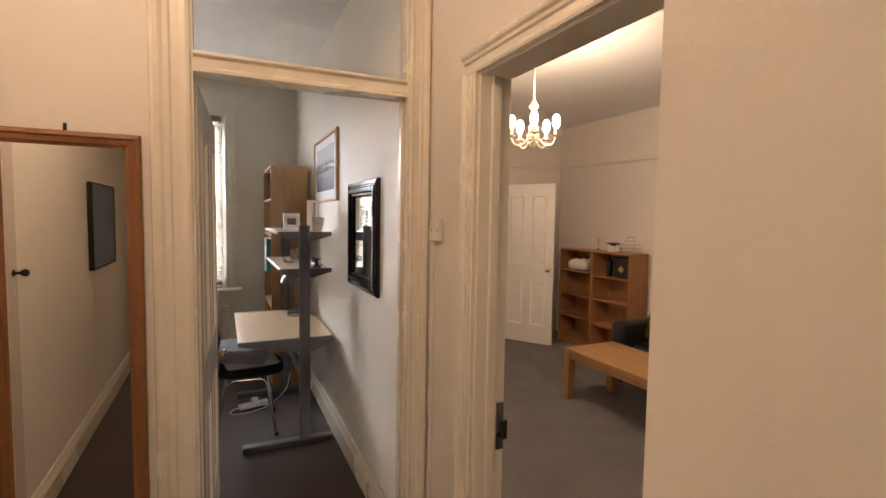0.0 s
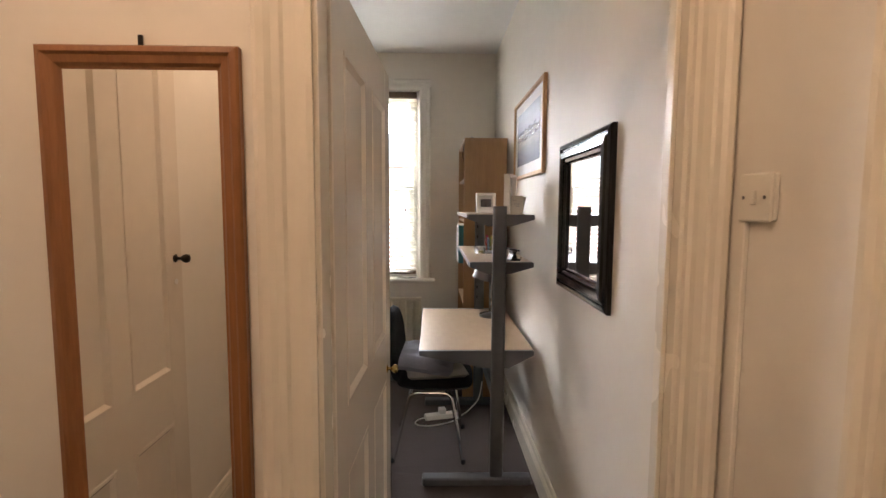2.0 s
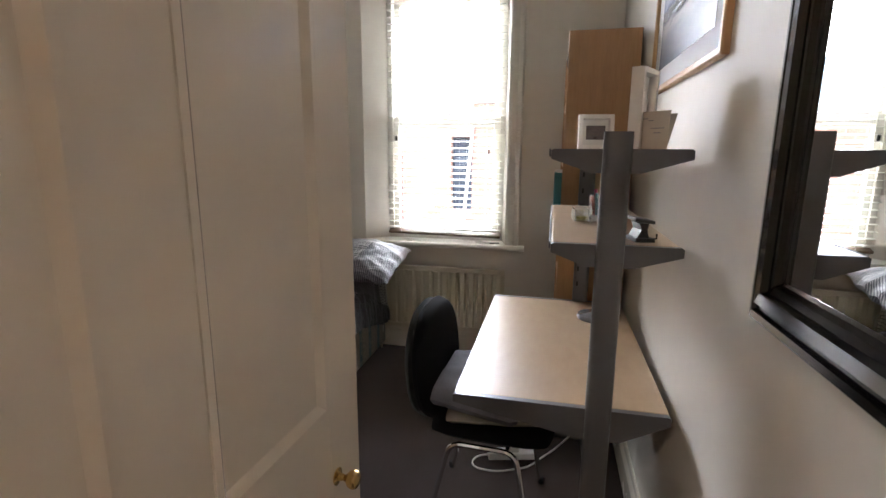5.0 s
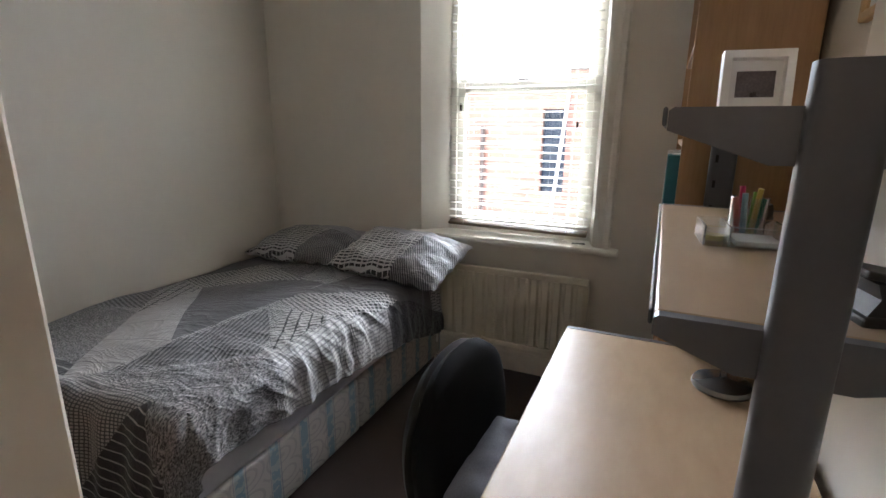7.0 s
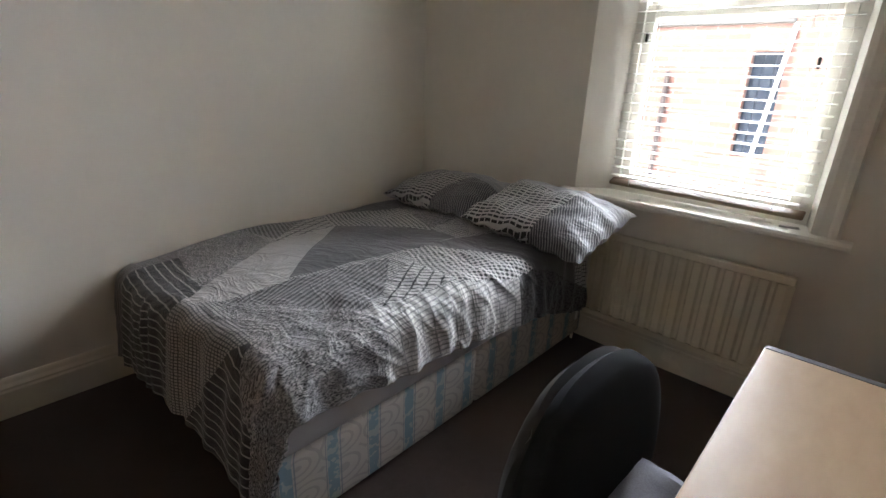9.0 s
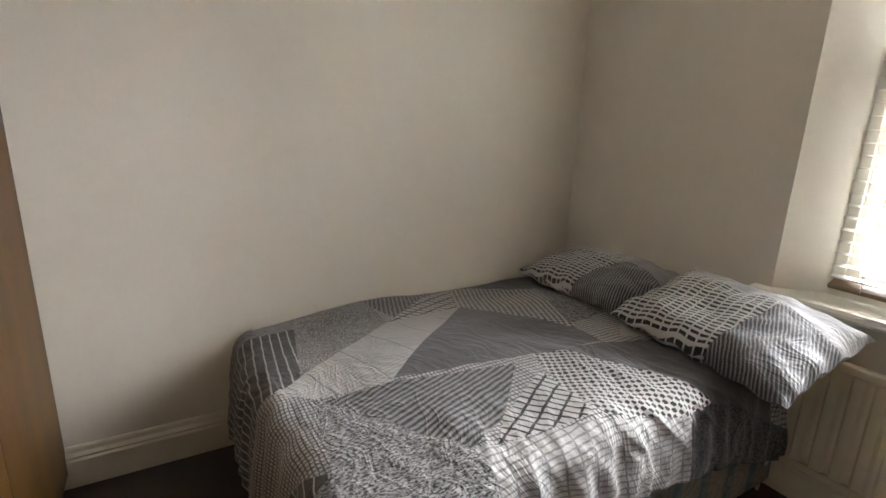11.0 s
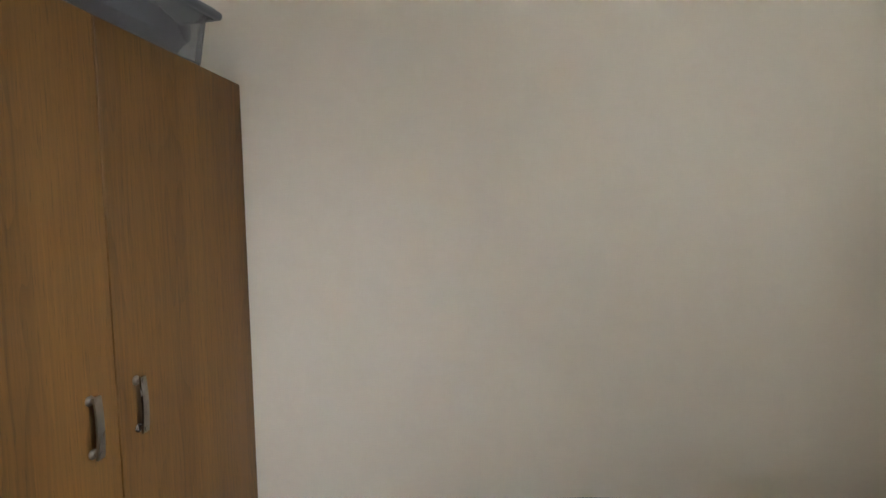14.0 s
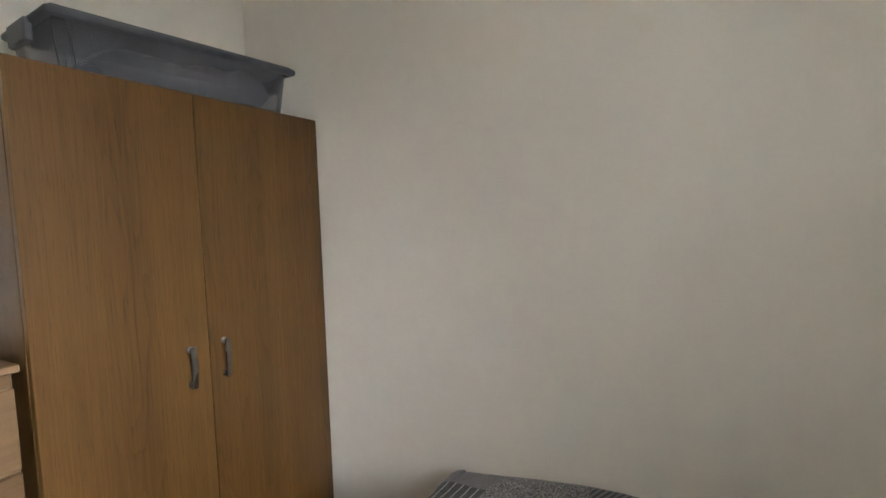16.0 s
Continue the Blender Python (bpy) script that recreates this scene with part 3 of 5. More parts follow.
for zt, x0 in ((1.212, 0.748), (1.462, 0.738)):
    part("shelf", abox(x0, 1.08, TY0 + 0.03, TY1 - 0.02, zt - 0.02, zt, 0.005, 2), M["beech"], desk, "pale birch shelf with a grey edge")
    part("shelf_edge", abox(x0 - 0.006, x0 - 0.0005, TY0 + 0.03, TY1 - 0.02, zt - 0.021, zt + 0.001, 0.002), M["steel"], desk)
    for y in (TY0 + 0.01, TY1 - 0.019):
        part("shelf_bracket", arm(x0, 1.085, zt, PX, 0.062, y), M["steel"], desk)

# ---------- chair ----------
chair = thing("office_chair", "black upholstered chair with a chromed tube frame", "chair", pose(0.545, 3.83, 0, 0, 0, -3))


def pad(bm, w, d, h, power=3.2, n=14, bow=0.0, oval=0.0):
    """A cushion: a rounded slab about the origin, w along x, d along y, h thick."""
    grid = {}
    for s in (1, -1):
        for i in range(n + 1):
            for j in range(n + 1):
                a, b = 2 * i / n - 1, 2 * j / n - 1
                sa, sb = math.copysign(abs(a) ** 0.8, a), math.copysign(abs(b) ** 0.8, b)
                r = max(0.0, 1 - abs(sa) ** power) * max(0.0, 1 - abs(sb) ** power)
                k = 1 - 0.10 * (abs(sa) * abs(sb)) ** 3
                ka, kb = k - oval * (1 - math.sqrt(1 - sb * sb / 2)), k - oval * (1 - math.sqrt(1 - sa * sa / 2))
                z = s * h / 2 * r ** 0.45 + bow * (b * b) + bow * 0.4 * a * a
                edge = i in (0, n) or j in (0, n)
                if edge and s < 0:
                    grid[s, i, j] = grid[1, i, j]
                else:
                    grid[s, i, j] = bm.verts.new((sa * w / 2 * ka, sb * d / 2 * kb, z))
        for i in range(n):
            for j in range(n):
                q = [grid[s, i, j], grid[s, i + 1, j], grid[s, i + 1, j + 1], grid[s, i, j + 1]]
                bm.faces.new(q if s > 0 else list(reversed(q)))
    return bm


part("seat", pad(bmesh.new(), 0.46, 0.46, 0.075), M["black_cloth"], chair, "black fabric seat", True, pose(0.03, 0, 0.455))
back = part("backrest", pad(bmesh.new(), 0.46, 0.53, 0.10, 2.4, 20, -0.012, 0.75), M["black_cloth"], chair, "rounded black fabric backrest", True, pose(-0.225, 0, 0.655, 0, 96, 180))
part("back_shell", pad(bmesh.new(), 0.45, 0.52, 0.07, 2.6, 20, -0.012, 0.75), M["black_plastic"], chair, "black plastic back shell", True, pose(-0.258, 0, 0.652, 0, 96, 180))
for y in (-0.21, 0.21):
    part("leg_frame", tube(bmesh.new(), rounded([(0.20, y * 1.08, 0.0), (0.13, y, 0.415), (-0.11, y, 0.415), (-0.21, y * 1.08, 0.0)], 0.05, 5), 0.0105), M["chrome"], chair, "bent chromed tube legs", True)
    part("cap", lathe(bmesh.new(), [(0.013, 0), (0.014, 0.02), (0.011, 0.028)], (0.202, y * 1.08, 0), 10), M["black_plastic"], chair)
    part("cap", lathe(bmesh.new(), [(0.013, 0), (0.014, 0.02), (0.011, 0.028)], (-0.212, y * 1.08, 0), 10), M["black_plastic"], chair)
part("cross_rail", tube(bmesh.new(), [(0.10, -0.21, 0.415), (0.10, 0.21, 0.415)], 0.009), M["chrome"], chair)
part("back_strut", tube(bmesh.new(), rounded([(0.0, 0, 0.415), (-0.21, 0, 0.41), (-0.262, 0, 0.60)], 0.05, 5), 0.011), M["black_plastic"], chair)

# clothes folded on the chair
M["grey_cloth"] = plain("grey_jersey", (0.24, 0.245, 0.28), 0.95, var=0.35, scale=10, fine=300, bump=0.3)
M["pale_cloth"] = plain("pale_towel", (0.42, 0.39, 0.34), 0.97, var=0.15, scale=10, fine=300, bump=0.5)


def folded(bm, w, d, h, seed):
    n = 16
    top, bot = {}, {}
    for i in range(n + 1):
        for j in range(n + 1):
            a, b = 2 * i / n - 1, 2 * j / n - 1
            e = max(0.0, 1 - max(abs(a), abs(b)) ** 6) ** 0.5
            wob = noise.noise((a * 1.5 + seed, b * 2.1, seed)) * 0.35 + noise.noise((a * 4, b * 4 + seed, 1.7)) * 0.15
            x, y = a * w / 2 * (1 + 0.05 * noise.noise((b * 2, seed, 0))), b * d / 2 * (1 + 0.06 * noise.noise((a * 2, seed, 3)))
            top[i, j] = bm.verts.new((x, y, h * (0.5 + 0.5 * e) + h * wob * e))
            bot[i, j] = top[i, j] if i in (0, n) or j in (0, n) else bm.verts.new((x, y, h * (0.5 - 0.5 * e)))
    for i in range(n):
        for j in range(n):
            bm.faces.new((top[i, j], top[i + 1, j], top[i + 1, j + 1], top[i, j + 1]))
            bm.faces.new((bot[i, j], bot[i, j + 1], bot[i + 1, j + 1], bot[i + 1, j]))
    return bm


tagged(part("folded_towel", folded(bmesh.new(), 0.36, 0.34, 0.055, 2.0), M["pale_cloth"], smooth=True, at=pose(0.57, 3.80, 0.484, 0, 0, 8)), "pale folded towel on the chair seat", "towel")
tagged(part("folded_clothes", folded(bmesh.new(), 0.38, 0.37, 0.085, 5.0), M["grey_cloth"], smooth=True, at=pose(0.50, 3.79, 0.534, 3, 6, -8)), "grey folded clothes lying on the towel", "clothes")

# ---------- bookcase by the window ----------
bc = thing("bookcase", "tall narrow beech bookcase half full of folders", "bookcase", pose(0, 0, 0))
BX0, BX1, BY0, BY1, BH = 0.788, 1.108, 4.525, 5.30, 2.01
for y0, y1 in ((BY0, BY0 + 0.018), (BY1 - 0.018, BY1)):
    part("side_panel", abox(BX0, BX1, y0, y1, 0, BH, 0.001), M["bookcase"], bc)
part("back_panel", abox(BX1 - 0.006, BX1 - 0.001, BY0 + 0.018, BY1 - 0.018, 0.06, BH - 0.02), M["bookcase"], bc)
for z in (0.06, 0.40, 0.73, 1.05, 1.38, 1.70, BH - 0.018):
    part("shelf", abox(BX0 + 0.004, BX1 - 0.007, BY0 + 0.0185, BY1 - 0.0185, z, z + 0.018, 0.001), M["bookcase_y"], bc)
part("plinth", abox(BX0 + 0.012, BX0 + 0.03, BY0 + 0.0185, BY1 - 0.0185, 0, 0.06), M["bookcase_y"], bc)

# ---------- black framed mirror, picture, hall mirror ----------


def frame_ring(bm, w, h, profile):
    """A mitred frame about the origin in the x-z plane, facing -y. profile: (inset from the outer edge, how proud)."""
    rings = []
    for p, d in profile:
        a, b = w / 2 - p, h / 2 - p
        rings.append([bm.verts.new((x, -d, z)) for x, z in ((-a, -b), (a, -b), (a, b), (-a, b))])
    rings.append(rings[0])
    for r, s in zip(rings, rings[1:]):
        for k in range(4):
            bm.faces.new((r[k], r[(k + 1) % 4], s[(k + 1) % 4], s[k]))
    bmesh.ops.recalc_face_normals(bm, faces=bm.faces[:])
    return bm


m = pose(XR - 0.001, 2.720, 1.462, 0, 0, -90)
bmir = thing("wall_mirror", "mirror in a wide stepped black lacquer frame", "mirror", m)
part("frame", frame_ring(bmesh.new(), 0.62, 0.615, [(0, 0), (0, 0.014), (0.006, 0.02), (0.022, 0.024), (0.026, 0.017), (0.032, 0.017), (0.040, 0.028), (0.062, 0.030), (0.068, 0.02), (0.080, 0.018), (0.086, 0.010), (0.092, 0.008), (0.092, 0.0)]), M["black_gloss"], bmir)
part("mirror_glass", abox(-0.222, 0.222, -0.007, -0.003, -0.219, 0.219), M["mirror"], bmir, "clear silvered mirror glass")

m = pose(XR - 0.001, 3.812, 1.928, 0, 0, -90)
pic = thing("framed_picture", "framed seascape print in a light wood frame", "picture", m)
M["pale_wood"] = timber("pale_pine", (0.50, 0.29, 0.13), (0.62, 0.40, 0.20), "Z", 0.45)
part("frame", frame_ring(bmesh.new(), 0.88, 0.50, [(0, 0), (0, 0.016), (0.004, 0.02), (0.018, 0.02), (0.024, 0.014), (0.024, 0)]), M["pale_wood"], pic)
M["mount"] = plain("mount_card", (0.62, 0.60, 0.58), 0.7, var=0.03)


def seascape(name, seed, w, h):
    n = Nodes(name)
    c = n.add("ShaderNodeTexCoord")
    s = n.add("ShaderNodeSeparateXYZ", (c.outputs["Object"],))
    wob = n.noise(n.add("ShaderNodeMapping", {0: c.outputs["Object"], 1: (seed, 0, 0), 3: (3, 1, 14)}).outputs[0], 3, 5)
    up = n.math("ADD", n.math("DIVIDE", s.outputs[2], h), n.math("ADD", n.math("MULTIPLY", wob, 0.3), 0.35))
    r = n.add("ShaderNodeValToRGB", (up,))
    e = r.color_ramp.elements
    e[0].position, e[0].color = 0.05, (0.16, 0.17, 0.21, 1)
    e[1].position, e[1].color = 0.95, (0.50, 0.55, 0.63, 1)
    for p, col in ((0.3, (0.24, 0.23, 0.25, 1)), (0.42, (0.34, 0.31, 0.30, 1)), (0.52, (0.075, 0.08, 0.11, 1)), (0.60, (0.12, 0.12, 0.15, 1)), (0.66, (0.40, 0.42, 0.48, 1))):
        k = e.new(p)
        k.color = col
    n.set(colour=r.outputs[0], rough=0.25)
    return n.mat


part("mount", abox(-0.417, 0.417, -0.008, -0.003, -0.227, 0.227), M["mount"], pic)
part("print", abox(-0.335, 0.335, -0.0095, -0.0085, -0.165, 0.165), seascape("sea_print", 2.0, 0.67, 0.33), pic, "dusky blue and brown coastal print")

m = pose(-0.037, HY - 0.001, 1.06, 0, 0, 0)
hm = thing("hall_mirror", "tall narrow mirror in a moulded reddish wood frame", "mirror", m)
HMW, HMH = 0.40, 1.52
part("frame", frame_ring(bmesh.new(), HMW, HMH, [(0, 0), (0, 0.018), (0.004, 0.024), (0.014, 0.026), (0.020, 0.021), (0.034, 0.018), (0.040, 0.012), (0.045, 0.010), (0.045, 0.0)]), M["oak"], hm)
part("mirror_glass", abox(-HMW / 2 + 0.043, HMW / 2 - 0.043, -0.009, -0.004, -HMH / 2 + 0.043, HMH / 2 - 0.043), M["mirror"], hm, "clear silvered mirror glass")
bm = rbox(bmesh.new(), -0.005, 0.005, -0.004, -0.001, HMH / 2 - 0.01, HMH / 2 + 0.025, 0.001)
part("hanger", bm, M["dark_metal"], hm, "small dark hanging plate")

# ---------- bed ----------
BDX0, BDX1, BDY0, BDY1 = XL + 0.025, -0.448, 3.56, 5.395
bed = thing("divan_bed", "double divan bed with a blue striped damask base", "bed", pose(0, 0, 0))


def damask():
    n = Nodes("divan_damask")
    c = n.add("ShaderNodeTexCoord")
    s = n.add("ShaderNodeSeparateXYZ", (c.outputs["Object"],))
    run = n.math("ADD", s.outputs[0], s.outputs[1])
    f = n.math("FRACT", n.math("MULTIPLY", run, 6.1))
    blue = n.math("MULTIPLY", n.math("GREATER_THAN", f, 0.04), n.math("LESS_THAN", f, 0.30))
    edge = n.math("ADD", n.math("COMPARE", f, 0.0), 0.0)
    for n2 in (edge.node.inputs[0].links[0].from_node,):
        n2.inputs[2].default_value = 0.02
    edge2 = n.math("COMPARE", f, 0.345)
    edge2.node.inputs[2].default_value = 0.016
    v = n.add("ShaderNodeMapping", {0: c.outputs["Object"], 3: (6.1, 6.1, 9.0)}).outputs[0]
    vor = n.add("ShaderNodeTexVoronoi", {"Vector": v, "Scale": 1.0, "Randomness": 0.35})
    ring = n.math("SINE", n.math("MULTIPLY", vor.outputs["Distance"], 30.0))
    curl = n.math("GREATER_THAN", ring, 0.55)
    v2 = n.add("ShaderNodeMapping", {0: c.outputs["Object"], 3: (20.0, 20.0, 26.0)}).outputs[0]
    leaf = n.math("GREATER_THAN", n.noise(v2, 1.0, 2), 0.53)
    base = n.mix(n.math("MULTIPLY", curl, 0.5), (0.50, 0.47, 0.43), (0.30, 0.28, 0.27))
    bl = n.mix(n.math("MULTIPLY", leaf, 0.75), (0.22, 0.31, 0.36), (0.42, 0.45, 0.44))
    col = n.mix(blue, base, bl)
    col = n.mix(n.math("MULTIPLY", n.math("ADD", edge, edge2), 0.7), col, (0.17, 0.21, 0.26))
    fine = n.noise(n.coords(), 350, 3)
    n.set(colour=col, rough=0.8, spec=0.25).bump(fine, 0.25, 0.002)
    return n.mat


M["damask"] = damask()
M["sheet"] = plain("white_sheet", (0.62, 0.61, 0.64), 0.9, var=0.05, scale=9, fine=220, bump=0.2)
part("divan_base", abox(BDX0, BDX1, BDY0, 4.47, 0.03, 0.300, 0.018, 3), M["damask"], bed, smooth=True)
part("divan_base", abox(BDX0, BDX1, 4.474, BDY1, 0.03, 0.300, 0.018, 3), M["damask"], bed, smooth=True)
for x in (BDX0 + 0.08, BDX1 - 0.08):
    for y in (BDY0 + 0.1, 4.38, 4.56, BDY1 - 0.1):
        part("glide", lathe(bmesh.new(), [(0.022, 0), (0.024, 0.01), (0.02, 0.03)], (x, y, 0), 12), M["black_plastic"], bed)
bm = abox(BDX0 + 0.005, BDX1 + 0.014, BDY0 - 0.012, BDY1, 0.301, 0.530, 0.05, 4)
bmesh.ops.subdivide_edges(bm, edges=bm.edges[:], cuts=3, use_grid_fill=True)
for v in bm.verts:
    k = noise.noise((v.co.y * 5, v.co.z * 6, v.co.x * 5)) * 0.008
    v.co += Vector((k, k * 0.5, 0))
part("mattress", bm, M["sheet"], bed, "mattress under a plain white fitted sheet", True)


def poly_mask(n, u, v, pts):
    """1 inside the convex outline, going either way round, else 0."""
    area = sum(a[0] * b[1] - b[0] * a[1] for a, b in zip(pts, pts[1:] + pts[:1]))
    if area < 0:
        pts = pts[::-1]
    out = None
    for (ax, ay), (bx, by) in zip(pts, pts[1:] + pts[:1]):
        nx, ny = -(by - ay), (bx - ax)
        d = nx * ax + ny * ay
        e = n.math("GREATER_THAN", n.math("ADD", n.math("MULTIPLY", u, nx), n.math("MULTIPLY", v, ny)), d)
        out = e if out is None else n.math("MULTIPLY", out, e)
    return out


INK, GREY, MID, PALE = (0.020, 0.020, 0.024), (0.105, 0.105, 0.115), (0.29, 0.285, 0.29), (0.56, 0.55, 0.54)


class Print:
    """Fabric prints drawn in the cloth's own metres."""

    def __init__(self, name):
        self.n = n = Nodes(name)
        uv = n.add("ShaderNodeUVMap", uv_map="cloth")
        wob = n.add("ShaderNodeTexNoise", {"Vector": uv.outputs[0], "Scale": 26.0, "Detail": 2.0})
        s = n.add("ShaderNodeSeparateXYZ", (uv.outputs[0],))
        self.uv = uv.outputs[0]
        k = n.math("MULTIPLY", n.math("SUBTRACT", wob.outputs[0], 0.5), 0.008)
        self.u0, self.v0 = s.outputs[0], s.outputs[1]
        self.u, self.v = n.math("ADD", self.u0, k), n.math("ADD", self.v0, k)

    def stripes(self, angle, pitch, share, a, b):
        n, c, s = self.n, math.cos(radians(angle)), math.sin(radians(angle))
        p = n.math("ADD", n.math("MULTIPLY", self.u, c / pitch), n.math("MULTIPLY", self.v, s / pitch))
        return n.mix(n.math("LESS_THAN", n.math("FRACT", p), share), b, a)

    def lattice(self, angle, pu, pv, su, sv, a, b):
        n, c, s = self.n, math.cos(radians(angle)), math.sin(radians(angle))
        p = n.math("FRACT", n.math("ADD", n.math("MULTIPLY", self.u, c / pu), n.math("MULTIPLY", self.v, s / pu)))
        q = n.math("FRACT", n.math("ADD", n.math("MULTIPLY", self.u, -s / pv), n.math("MULTIPLY", self.v, c / pv)))
        return n.mix(n.math("MAXIMUM", n.math("LESS_THAN", p, su), n.math("LESS_THAN", q, sv)), b, a)

    def checks(self, angle, pitch, a, b):
        n, c, s = self.n, math.cos(radians(angle)), math.sin(radians(angle))
        p = n.math("SINE", n.math("MULTIPLY", n.math("ADD", n.math("MULTIPLY", self.u, c), n.math("MULTIPLY", self.v, s)), 2 * math.pi / pitch))
        q = n.math("SINE", n.math("MULTIPLY", n.math("ADD", n.math("MULTIPLY", self.u, -s), n.math("MULTIPLY", self.v, c)), 2 * math.pi / pitch))
        return n.mix(n.math("GREATER_THAN", n.math("MULTIPLY", p, q), 0.08), b, a)

    def speckle(self, su, sv, a, b, share=0.5):
        n = self.n
        m = n.add("ShaderNodeMapping", {0: self.uv, 3: (su, sv, 1)}).outputs[0]
        return n.mix(n.math("GREATER_THAN", n.noise(m, 1.0, 3, 0.7), share), a, b)

    def brushed(self, pu, pv, angle):
        """Broken dry-brush dashes of black and grey over a pale ground."""
        n = self.n
        m = n.add("ShaderNodeMapping", {0: self.uv, 2: (0, 0, radians(angle)), 3: (1 / pu, 1 / pv, 1)}).outputs[0]
        dash = n.math("GREATER_THAN", n.noise(m, 1.9, 3, 0.7), 0.49)
        wide = n.math("GREATER_THAN", n.noise(m, 0.55, 3, 0.6), 0.52)
        col = n.mix(dash, (0.05, 0.049, 0.055), (0.48, 0.47, 0.47))
        return n.mix(n.math("MULTIPLY", wide, 0.4), col, (0.10, 0.097, 0.105))

    def patch(self, col, pts, fill):
        return self.n.mix(poly_mask(self.n, self.u0, self.v0, pts), col, fill)

    def done(self, col):
        n = self.n
        weave = n.noise(n.add("ShaderNodeMapping", {0: self.uv, 3: (900, 900, 1)}).outputs[0], 1.0, 2)
        crease = n.noise(n.add("ShaderNodeMapping", {0: self.uv, 3: (11, 7, 1)}).outputs[0], 1.0, 5, 0.6)
        col = n.mix(0.25, col, n.mix(weave, (0.0, 0.0, 0.0), col))
        warp = n.noise(n.add("ShaderNodeMapping", {0: self.uv, 3: (3, 3, 1)}).outputs[0], 1.0, 2)
        wrap = n.add("ShaderNodeVectorMath", (self.uv, None), operation="ADD")
        n.t.links.new(n.math("MULTIPLY", warp, 0.5), wrap.inputs[1])
        fold = n.noise(n.add("ShaderNodeMapping", {0: wrap.outputs[0], 3: (6, 17, 1)}).outputs[0], 1.0, 3, 0.55)
        ridge = n.math("POWER", n.math("SUBTRACT", 1.0, n.math("MULTIPLY", n.math("ABSOLUTE", n.math("SUBTRACT", fold, 0.5)), 4.0)), 3.0)
        n.set(colour=col, rough=0.58, spec=0.4, sheen=0.2)
        h = n.math("ADD", n.math("MULTIPLY", crease, 1.0), n.math("MULTIPLY", weave, 0.05))
        n.bump(n.math("ADD", h, n.math("MULTIPLY", ridge, 0.30)), 0.42, 0.02)
        return n.mat


P = Print("duvet_patchwork_print")
col = P.lattice(0, 0.017, 0.014, 0.28, 0.28, GREY, PALE)
col = P.patch(col, [(-0.500, 3.920), (-0.440, 4.300), (-0.370, 4.630), (0.100, 4.700), (0.100, 3.500), (-0.300, 3.600)], P.lattice(6, 0.022, 0.05, 0.30, 0.12, MID, PALE))
col = P.patch(col, [(-1.982, 2.982), (-1.982, 3.624), (-1.803, 3.827), (-1.598, 3.753), (-1.624, 3.197)], P.stripes(0, 0.012, 0.4, GREY, MID))
col = P.patch(col, [(-1.624, 3.618), (-1.598, 3.758), (-1.110, 3.665), (-1.040, 3.570), (-1.060, 3.000), (-1.675, 2.985)], P.stripes(84, 0.034, 0.17, PALE, (0.045, 0.045, 0.055)))
col = P.patch(col, [(-1.050, 3.550), (-0.950, 3.667), (-0.600, 3.610), (-0.560, 3.000), (-1.080, 3.000)], P.lattice(0, 0.015, 0.012, 0.3, 0.34, GREY, PALE))
col = P.patch(col, [(-0.60, 3.62), (0.1, 3.7), (0.1, 2.8), (-0.5, 2.8)], P.brushed(0.011, 0.024, 5))
col = P.patch(col, [(-0.60, 3.615), (-0.44, 3.3), (-0.36, 2.9), (-1.12, 2.9)], P.stripes(78, 0.034, 0.15, PALE, (0.045, 0.046, 0.056)))
col = P.patch(col, [(-0.950, 3.667), (-0.870, 3.720), (-0.500, 3.930), (-0.120, 3.930), (-0.080, 3.570), (-0.600, 3.610)], P.brushed(0.011, 0.024, 5))
col = P.patch(col, [(-1.803, 3.827), (-1.956, 3.891), (-1.956, 4.073), (-1.667, 4.116), (-1.396, 4.092), (-1.110, 3.665), (-1.598, 3.758)], P.brushed(0.022, 0.010, 12))
col = P.patch(col, [(-1.956, 4.052), (-1.956, 4.533), (-1.752, 4.507), (-1.396, 4.092), (-1.667, 4.105)], P.stripes(70, 0.020, 0.5, (0.07, 0.07, 0.076), MID))
col = P.patch(col, [(-0.950, 3.667), (-0.900, 3.890), (-0.846, 4.340), (-0.590, 4.090), (-0.500, 3.930)], P.stripes(20, 0.020, 0.5, (0.06, 0.06, 0.066), MID))
col = P.patch(col, [(-1.040, 3.570), (-1.110, 3.665), (-1.396, 4.092), (-1.400, 4.452), (-0.900, 3.890), (-0.950, 3.667)], P.lattice(12, 0.018, 0.16, 0.13, 0.03, MID, PALE))
col = P.patch(col, [(-1.396, 4.092), (-1.700, 4.447), (-1.777, 4.628), (-1.400, 4.452)], P.lattice(25, 0.058, 0.036, 0.18, 0.26, INK, PALE))
col = P.patch(col, [(-1.400, 4.441), (-1.790, 4.619), (-1.726, 4.833), (-1.496, 4.941), (-1.050, 4.840), (-0.930, 4.690)], P.checks(20, 0.032, INK, PALE))
col = P.patch(col, [(-1.956, 4.501), (-1.777, 4.606), (-1.508, 4.964), (-1.534, 5.490), (-1.956, 5.550)], GREY)
col = P.patch(col, [(-1.508, 4.985), (-0.944, 4.690), (-0.800, 4.700), (-1.010, 5.040), (-1.050, 5.420), (-1.534, 5.511)], P.speckle(60, 60, MID, (0.05, 0.05, 0.055), 0.52))
col = P.patch(col, [(-1.010, 5.040), (-0.800, 4.800), (-0.650, 5.090), (-0.850, 5.350)], P.stripes(0, 0.01, 0.2, MID, PALE))
